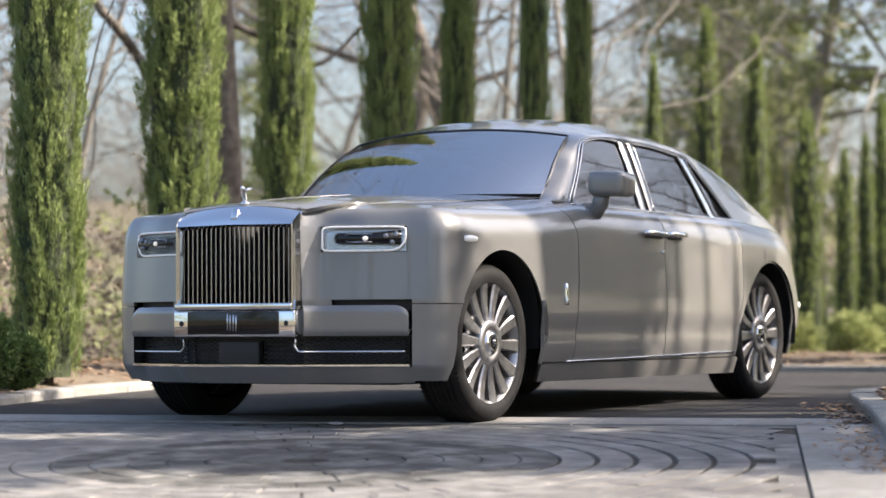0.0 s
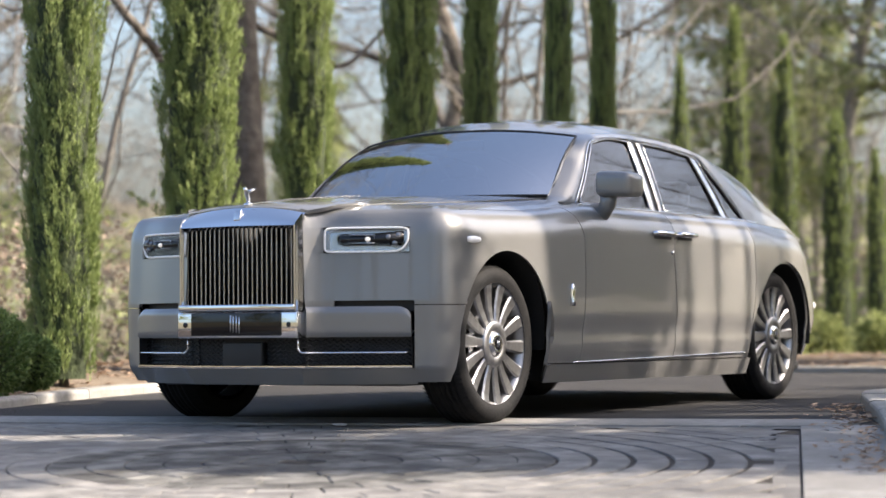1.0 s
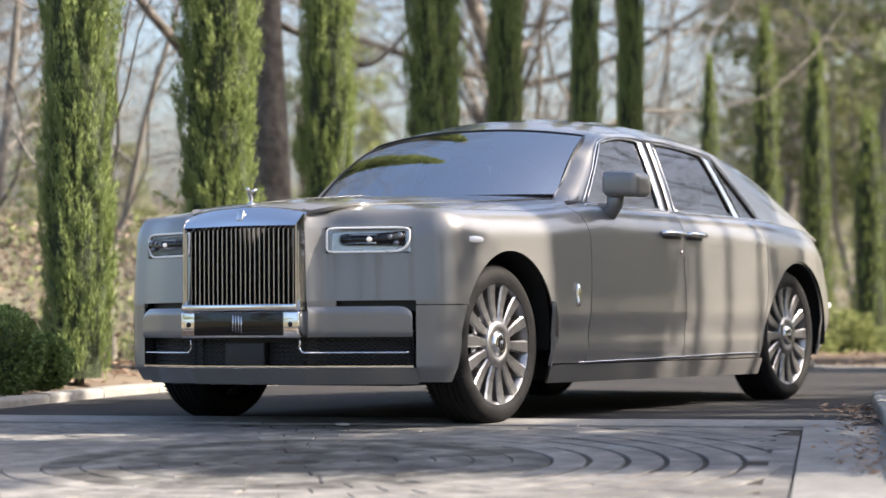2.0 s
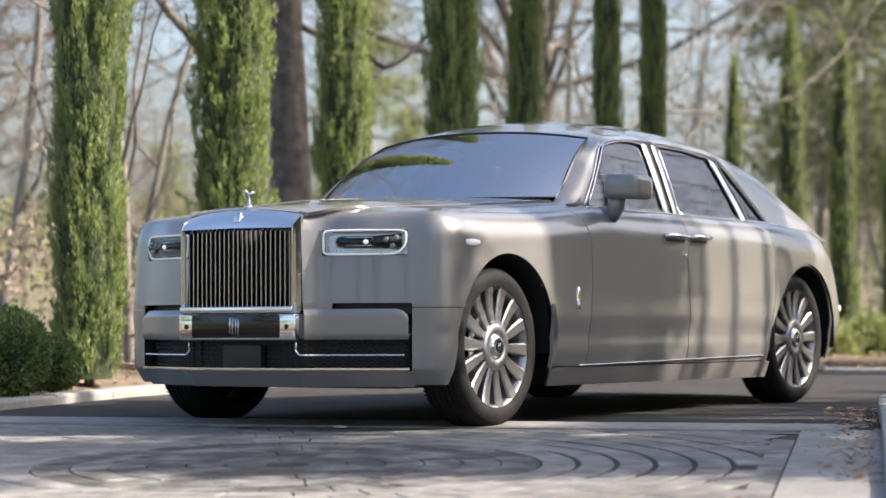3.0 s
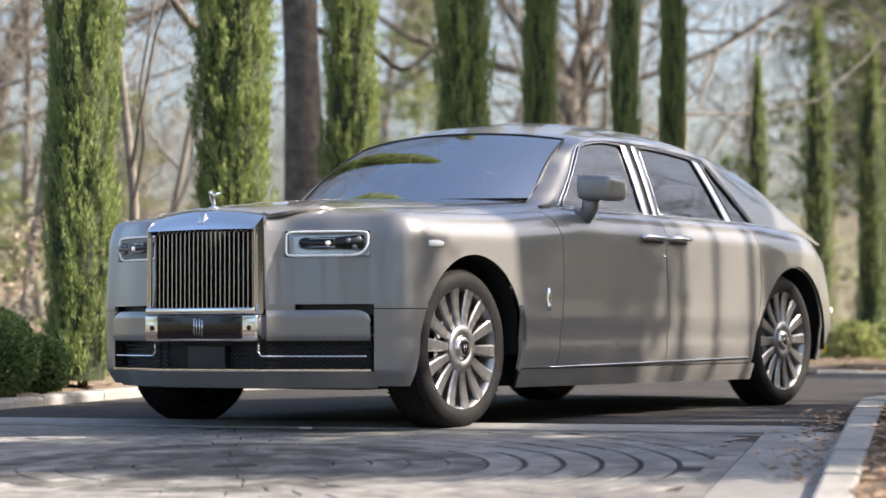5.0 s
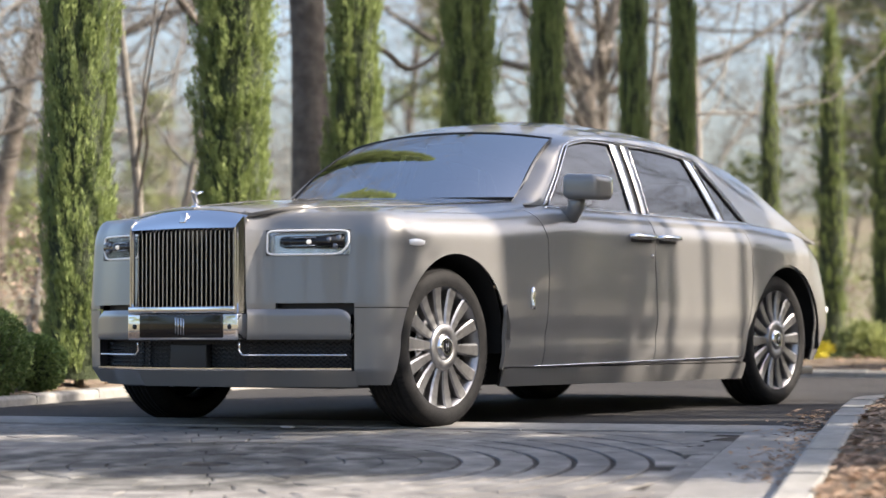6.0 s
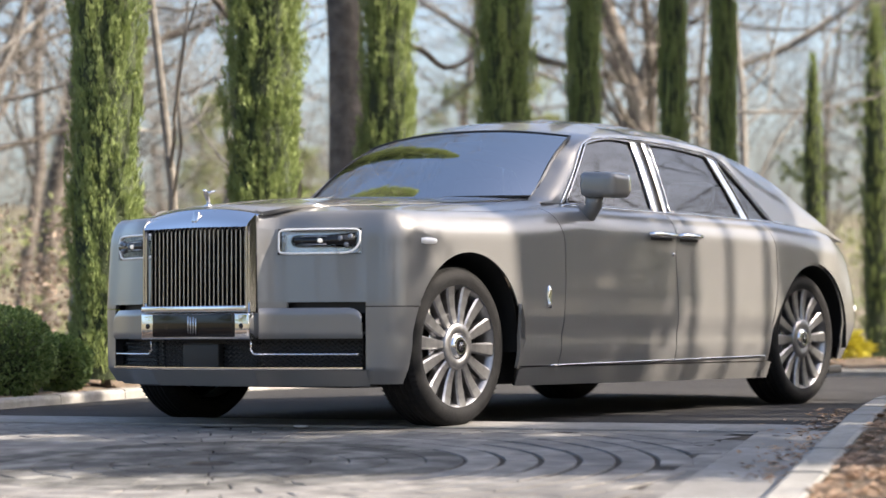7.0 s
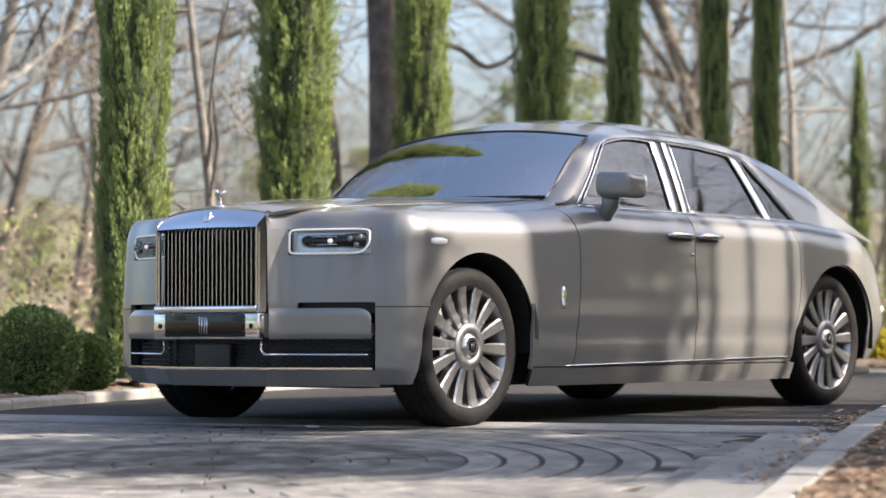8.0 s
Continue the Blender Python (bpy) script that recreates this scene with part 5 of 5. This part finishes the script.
for side in (1, -1):
    for nm, c, k in (("front_window", W1, 0.022), ("rear_window", W2, 0.010), ("quarter_window", W3, 0.0)):
        d = doors[side][0] if nm == "front_window" else (doors[side][1] if nm == "rear_window" else car)
        ob = panel(nm, lambda i, j, c=c, k=k: gh(*bow(c, i, j, k), side, -0.006), 12, 10, glass_side, d, 0)
        ob.visible_shadow = False
        # bright frame round it
        bm = bmesh.new()
        loop = [gh(*bow(c, t, 0, k), side, 0.002) for t in np.linspace(0, 1, 14)[:-1]] + [gh(*bow(c, 1, t, k), side, 0.002) for t in np.linspace(0, 1, 10)[:-1]] + [gh(*bow(c, 1 - t, 1, k), side, 0.002) for t in np.linspace(0, 1, 14)[:-1]] + [gh(*bow(c, 0, 1 - t, k), side, 0.002) for t in np.linspace(0, 1, 10)[:-1]]
        add_tube(bm, loop, 0.007, 6, closed=True)
        part("window_frame", bm, vane_metal, d, "chrome window frame")
    # wide bright B-pillar and the post before the quarter window
    for ya in (1.912, 2.012):
        panel("pillar_trim", lambda i, j, ya=ya: gh(ya + 0.056 * i - 0.01 * j, 1.125 + 0.39 * j, side, 0.004 + 0.006 * math.sin(math.pi * i)), 6, 8, vane_metal, car, 0.02, "wide polished metal pillar trim")
    panel("pillar_gap", lambda i, j: gh(1.96 + 0.06 * i - 0.01 * j, 1.125 + 0.39 * j, side, -0.004), 2, 4, black, car, 0)
    panel("pillar_trim", lambda i, j: gh(*(np.array((2.915, 1.122)) * (1 - i) * (1 - j) + np.array((2.985, 1.12)) * i * (1 - j) + np.array((2.715, 1.478)) * (1 - i) * j + np.array((2.785, 1.462)) * i * j), side, 0.002), 4, 8, chrome, car, 0.01, "polished metal pillar trim")
    # top rail: between window heads and the roof's edge
    HEAD = [(0.80, 1.125), (1.035, 1.133), (1.41, 1.485), (1.65, 1.515), (1.90, 1.522), (2.08, 1.522), (2.40, 1.51), (2.70, 1.488), (2.80, 1.472), (2.845, 1.46), (3.265, 1.118), (3.6, 1.10), (4.0, 1.075), (4.4, 1.02)]
    hs = np.array(HEAD)
    hd = np.concatenate([[0], np.cumsum(np.linalg.norm(np.diff(hs, axis=0), axis=1))])
    RAILY = [0.80, 0.85, 1.30, 1.58, 1.88, 2.08, 2.42, 2.76, 2.90, 2.98, 3.50, 3.75, 4.1, 4.42]

    def rail(i, j):
        q = i * hd[-1]
        a = np.array((np.interp(q, hd, hs[:, 0]), np.interp(q, hd, hs[:, 1])))
        yb = float(np.interp(q, hd, RAILY))
        zr = Z_RAIL(yb)
        p = a * (1 - j) + np.array((yb, zr)) * j
        o = -0.055 * max(0.0, j - 0.35) ** 2 / 0.42
        return gh(p[0], p[1], side, o)
    panel("roof_rail", rail, 90, 8, paint, car, 0.012)
    # chrome line outside the glass, from screen pillar to rear
    bm = bmesh.new()
    add_tube(bm, [gh(y, z, side, 0.006) for y, z in spline([(1.0, 1.132), (1.2, 1.305), (1.39, 1.478), (1.62, 1.525), (1.9, 1.533), (2.3, 1.525), (2.7, 1.497), (2.86, 1.463), (3.05, 1.31), (3.29, 1.115)], 60)], 0.004, 6)
    part("chrome_line", bm, chrome, car, "slim chrome line over the windows")
    bm = bmesh.new()
    add_tube(bm, [mirror(shell(u_y(y), z_top(y) - 0.004, 0.003), side) for y in np.linspace(0.95, 3.4, 50)], 0.006, 6)
    part("belt_chrome", bm, chrome, car, "slim chrome beltline")
    bm = bmesh.new()
    add_tube(bm, [mirror(shell(u_y(y), 0.285 + 0.028 * (y - 0.7) / 2.2, 0.004), side) for y in np.linspace(0.72, 2.95, 40)], 0.005, 6)
    part("sill_strip", bm, chrome, car, "slim chrome sill strip")
    # tonneau between belt and the greenhouse's foot
    panel("belt_shelf", lambda i, j: mirror(shell(u_y(0.78 + 3.66 * i), z_top(0.78 + 3.66 * i) - 0.0005), side).lerp(gh(0.78 + 3.66 * i, z_top(0.78 + 3.66 * i) + 0.01, side, -0.01), j), 50, 3, paint, car, 0)

# roof with the fall to the boot
ROOF_C = lambda y: float(np.interp(y, [1.26, 1.5, 1.8, 2.2, 2.6, 3.0, 3.3, 3.6, 3.9, 4.2, 4.5], [1.574, 1.634, 1.671, 1.688, 1.680, 1.646, 1.587, 1.498, 1.37, 1.21, 1.07]))


def roof_pt(i, j):
    s = 2 * j - 1
    ys = 1.36 + i * (4.42 - 1.36)
    zr = Z_RAIL(ys)
    e = gh(ys, zr, 1, -0.055)
    yc = 1.26 + i * (4.42 - 1.26)
    w = abs(s) ** 2
    return Vector((e.x * s, yc + (ys - yc) * w, ROOF_C(yc) + (zr - ROOF_C(yc)) * abs(s) ** 2.3))


panel("roof", roof_pt, 60, 28, paint, car, 0.015)
panel("boot_lid", lambda i, j: Vector(((2 * j - 1) * float(np.interp(i, [0, 1], [0.66, 0.50])), 4.25 + 0.28 * i, 1.052 - 0.06 * i + 0.03 * (1 - (2 * j - 1) ** 2))), 10, 14, paint, car, 0.01)
panel("rear_end", lambda i, j: (lambda p: p)(mirror(shell(u_y(4.44) + (1 - u_y(4.44)) * (1 - abs(2 * i - 1)), 0.285 + (0.999 - 0.285) * j), 1 if i > 0.5 else -1)), 60, 14, paint, car, 0.0)

# windscreen
def screen(i, j, out=0.0):
    s = 2 * i - 1
    lo = Vector((0.775 * s, 0.60 + 0.275 * abs(s) ** 2.2, 1.165 + 0.003 * abs(s)))
    hi = Vector((0.675 * s, 1.265 + 0.10 * abs(s) ** 2.2, 1.568 - 0.05 * abs(s) ** 2.2))
    p = lo.lerp(hi, j)
    b2 = 0.03 * math.sin(math.pi * j)
    return p + Vector((0, -0.5, 0.85)) * (b2 + out)


ws = panel("windscreen", screen, 30, 14, glass_front, car, 0, "blue-tinted windscreen mirroring the sky")
ws.visible_shadow = False
bm = bmesh.new()
loop = [screen(t, 0) for t in np.linspace(0, 1, 20)[:-1]] + [screen(1, t) for t in np.linspace(0, 1, 10)[:-1]] + [screen(1 - t, 1) for t in np.linspace(0, 1, 20)[:-1]] + [screen(0, 1 - t) for t in np.linspace(0, 1, 10)[:-1]]
add_tube(bm, loop, 0.007, 6, closed=True)
part("screen_seal", bm, black, car)
for side in (1, -1):
    def pillar(i, j):
        a = screen(0.5 + 0.5 * side, 0.0 + j)
        y = 0.80 + (1.36 - 0.80) * j
        b2 = gh(y, Z_RAIL(y), side, -0.055)
        p = a.lerp(b2, i)
        return p + Vector((0.006 * side, -0.01, 0.008)) * math.sin(math.pi * i)
    panel("screen_pillar", pillar, 6, 16, paint, car, 0.0)
# cabin
cabin = part("cabin", bmesh.new(), None, car)
bm = bmesh.new()
add_box(bm, (-0.80, 0.75, 0.35), (0.80, 3.3, 0.42))
part("cabin_floor", bm, black, cabin)
bm = bmesh.new()
add_box(bm, (-0.79, 0.72, 0.75), (0.79, 1.12, 1.135), 0.05)
part("dashboard", bm, leather, cabin, "dark leather dashboard")
bm = bmesh.new()
ring = [Vector((0.38 + 0.185 * math.cos(a), 1.27 - 0.07 * math.sin(a), 1.03 + 0.17 * math.sin(a))) for a in np.linspace(0, 6.2832, 29)[:-1]]
add_tube(bm, ring, 0.014, 8, closed=True)
add_tube(bm, [(0.2, 1.27, 1.03), (0.38, 1.25, 1.02), (0.56, 1.27, 1.03)], 0.018, 6)
part("steering_wheel", bm, black, cabin)
for x in (-0.4, 0.4):
    for y in (1.75, 2.85):
        bm = bmesh.new()
        add_box(bm, (x - 0.27, y - 0.35, 0.42), (x + 0.27, y + 0.2, 0.72), 0.06)
        add_box(bm, (x - 0.27, y + 0.05, 0.6), (x + 0.27, y + 0.25, 1.18), 0.07, Matrix.Rotation(radians(-14), 4, "X"))
        add_box(bm, (x - 0.15, y + 0.17, 1.18), (x + 0.15, y + 0.29, 1.36), 0.05, Matrix.Rotation(radians(-10), 4, "X"))
        part("seat", bm, leather, cabin)
panel("headliner", lambda i, j: roof_pt(0.02 + 0.7 * i, 0.04 + 0.92 * j) - Vector((0, 0, 0.03)), 16, 10, leather, cabin, 0, "", Vector((0, 2, 3)))
bm = bmesh.new()
add_box(bm, (-0.66, 3.28, 0.4), (0.66, 3.34, 1.34), 0.02)
part("rear_bulkhead", bm, leather, cabin)
bm = bmesh.new()
add_box(bm, (-0.12, 1.30, 1.46), (0.12, 1.33, 1.52), 0.012)
part("interior_mirror", bm, black, cabin)

# underside and wheel wells
bm = bmesh.new()
add_box(bm, (-0.70, -0.55, 0.19), (0.70, 4.45, 0.24), 0.01)
part("underside", bm, black, car)
bm = bmesh.new()
add_box(bm, (-0.80, 0.45, 0.19), (0.80, 3.06, 0.40), 0.02)
part("floor_pan", bm, cavity, car)
bm = bmesh.new()
add_box(bm, (-0.60, -0.50, 0.26), (0.60, 0.60, 1.0), 0.02)
part("engine_bay", bm, cavity, car)
for side in (1, -1):
    for yc, ra in ARCHES:
        bm = bmesh.new()
        rings = []
        for x in (0.66, 0.955):
            rings.append([bm.verts.new(((x + (0.03 * max(0.0, math.sin(a)) if x > 0.9 else 0)) * side, yc + (ra + 0.012) * math.cos(a), ZC + (ra + 0.012) * math.sin(a))) for a in np.linspace(-0.1, math.pi + 0.1, 30)])
        for k in range(29):
            bm.faces.new((rings[0][k], rings[0][k + 1], rings[1][k + 1], rings[1][k]))
        bm.faces.new(rings[0])
        part("wheel_well", bm, cavity, car)
    # badge, handles, lock, mirror
    bm = bmesh.new()
    add_tube(bm, [mirror(shell(u_y(0.665), z, 0.004), side) for z in (0.578, 0.60, 0.635, 0.665, 0.692)], [0.017, 0.018, 0.012, 0.017, 0.012], 6)
    part("wing_badge", bm, chrome, car, "small upright chrome badge")
    for d, ya, yb in ((doors[side][0], 1.65, 1.915), (doors[side][1], 1.955, 2.19)):
        bm = bmesh.new()
        pts = [mirror(shell(u_y(y), 0.985, o), side) for y, o in ((ya, 0.004), (ya + 0.03, 0.03), (ya + 0.1, 0.036), (yb - 0.1, 0.036), (yb - 0.03, 0.03), (yb, 0.004))]
        add_tube(bm, pts, [0.014, 0.017, 0.017, 0.017, 0.017, 0.014], 10)
        part("door_handle", bm, chrome, d, "chrome door handle")
        panel("handle_cup", lambda i, j, ya=ya, yb=yb: mirror(shell(u_y(ya + 0.02 + (yb - ya - 0.04) * i), 0.955 + 0.045 * j, 0.002), side), 8, 4, black, d, 0)
    bm = bmesh.new()
    c = mirror(shell(u_y(1.895), 0.882, 0.003), side)
    r_ = bmesh.ops.create_icosphere(bm, subdivisions=2, radius=0.012)
    bmesh.ops.translate(bm, verts=r_["verts"], vec=c)
    part("door_lock", bm, chrome, doors[side][0], "small chrome lock")
    # no lamp: the lamp white's emission only brightens this reflector
    bm = bmesh.new()
    c = mirror(shell(u_y(4.27), 0.60, 0.002), side)
    r_ = bmesh.ops.create_icosphere(bm, subdivisions=2, radius=0.02)
    bmesh.ops.scale(bm, vec=(0.35, 0.8, 1.0), verts=r_["verts"])
    bmesh.ops.translate(bm, verts=r_["verts"], vec=c)
    part("side_reflector", bm, lens_white, car, "small pale side reflector with an added faint glow")

    if side < 0:
        continue
    mir = part("wing_mirror", bmesh.new(), None, car)
    bm = bmesh.new()
    add_box(bm, (0.955 * side, 1.02, 1.165), (1.155 * side, 1.20, 1.30), 0.042, None, 4)
    for v in bm.verts:
        f = (abs(v.co.x) - 0.955) / 0.23
        v.co.y += 0.05 * f * f
        v.co.z += -0.012 * f
    part("mirror_shell", bm, paint, mir)
    bm = bmesh.new()
    add_tube(bm, [(0.90 * side, 1.13, 1.085), (0.965 * side, 1.12, 1.085), (0.995 * side, 1.11, 1.12), (1.0 * side, 1.11, 1.19)], [0.05, 0.048, 0.046, 0.05], 10)
    part("mirror_stalk", bm, paint, mir)
    bm = bmesh.new()
    add_box(bm, (0.975 * side, 1.205, 1.18), (1.135 * side, 1.215, 1.285), 0.02)
    for v in bm.verts:
        f = (abs(v.co.x) - 0.955) / 0.23
        v.co.y += 0.05 * f * f
    part("mirror_glass", bm, chrome, mir, "mirror glass")


# wheels
def make_wheel(side):
    w = part("wheel", bmesh.new(), None, car)
    bm = bmesh.new()
    W, R = 0.127, 0.398
    prof = [(-W + 0.012, 0.30), (-W + 0.002, 0.322), (-W, 0.342), (-W + 0.006, 0.364), (-W + 0.02, 0.382), (-W + 0.04, 0.392)]
    for x in (-0.075, -0.045, -0.012, 0.012, 0.045, 0.075):
        prof += [(x - 0.006, R), (x - 0.005, R - 0.010), (x + 0.005, R - 0.010), (x + 0.006, R)]
    prof += [(W - 0.04, 0.392), (W - 0.02, 0.382), (W - 0.006, 0.364), (W, 0.342), (W - 0.002, 0.322), (W - 0.012, 0.30)]
    prof = [(x, min(q, R)) for x, q in prof]
    add_lathe(bm, prof, 72)
    # tread cuts on the shoulders
    t = part("tyre", bm, rubber, w, "black low-profile tyre")
    bm = bmesh.new()
    for k in range(90):
        a = 6.2832 * k / 90
        for s in (-1, 1):
            m_ = Matrix.Rotation(a, 4, "X")
            vs_ = [m_ @ Vector((s * (0.084 + 0.034 * q[0]), 0.004 * q[1], 0.3925 - 0.012 * q[0] + 0.0012)) for q in ((0, -1), (1, -1), (1, 1), (0, 1))]
            bm.faces.new([bm.verts.new(v) for v in vs_])
    part("shoulder_cut", bm, cavity, t)["kind"] = "stuff"
    bm = bmesh.new()
    o = 0.127
    add_lathe(bm, [(-0.11, 0.28), (-0.10, 0.28), (0.06, 0.278), (0.095, 0.288), (0.108, 0.300), (0.117, 0.312), (0.120, 0.316), (0.117, 0.319), (0.108, 0.316)], 72)
    rim = part("rim", bm, alloy, w, "polished alloy rim")
    bm = bmesh.new()
    add_lathe(bm, [(0.02, 0.03), (0.02, 0.27), (0.0, 0.278)], 40)
    part("rim_inside", bm, black, w)
    bm = bmesh.new()
    add_lathe(bm, [(0.055, 0.17), (0.06, 0.165), (0.06, 0.06)], 40)
    part("brake_disc", bm, satin, w)
    NS = 14
    bms = bmesh.new()
    sec = [(0.112, 0.085, 0.022, 0.05), (0.104, 0.13, 0.0215, 0.05), (0.100, 0.19, 0.0275, 0.045), (0.103, 0.26, 0.033, 0.04), (0.109, 0.302, 0.036, 0.03)]
    rr = []
    for x, q, hw, dp in sec:
        rr.append([bms.verts.new(p) for p in ((x - dp, -hw * 0.9, q), (x - 0.008, -hw, q), (x, -hw * 0.72, q), (x, hw * 0.72, q), (x - 0.008, hw, q), (x - dp, hw * 0.9, q))])
    for A, B in zip(rr, rr[1:]):
        for k in range(6):
            bms.faces.new((A[k], A[(k + 1) % 6], B[(k + 1) % 6], B[k]))
    bmesh.ops.recalc_face_normals(bms, faces=bms.faces[:])
    me = bpy.data.meshes.new("spoke")
    bms.to_mesh(me)
    bms.free()
    me.materials.append(alloy)
    for k in range(NS):
        sp = new("spoke", me)
        sp.parent = w
        sp.matrix_basis = Matrix.Rotation(6.2832 * (k + 0.35) / NS, 4, "X")
    bm = bmesh.new()
    add_lathe(bm, [(0.07, 0.118), (0.108, 0.116), (0.116, 0.108), (0.117, 0.07), (0.110, 0.062), (0.112, 0.058)], 48)
    part("hub_disc", bm, alloy, w, "satin metal hub disc")
    bm = bmesh.new()
    add_lathe(bm, [(0.108, 0.064), (0.118, 0.06), (0.127, 0.05), (0.130, 0.04), (0.128, 0.0325)], 40)
    part("hub_ring", bm, chrome, w, "polished hub ring")
    bm = bmesh.new()
    add_lathe(bm, [(0.126, 0.034), (0.129, 0.02), (0.1295, 0.0005)], 32)
    cap = part("hub_cap", bm, gloss_black, w, "black hub cap")
    bm = bmesh.new()
    for y0 in (-0.011, 0.004):
        add_box(bm, (0.128, y0, -0.018), (0.1318, y0 + 0.004, 0.018))
        add_box(bm, (0.128, y0, 0.004), (0.1318, y0 + 0.011, 0.008))
    part("hub_emblem", bm, satin, cap)
    return w


w0 = make_wheel(1)
places = [(0.812, 0.0, 0, 0.388), (0.812, 3.51, 0, 0.412), (-0.812, 0.0, 180, 0.398), (-0.812, 3.51, 180, 0.422)]
w0.matrix_basis = pose(0.812, 0, 0.388, 0, 0, 0)
for k, (x, y, rz, zw) in enumerate(places[1:]):
    copy_thing(w0, pose(x, y, zw, 31 * (k + 1), 0, rz))
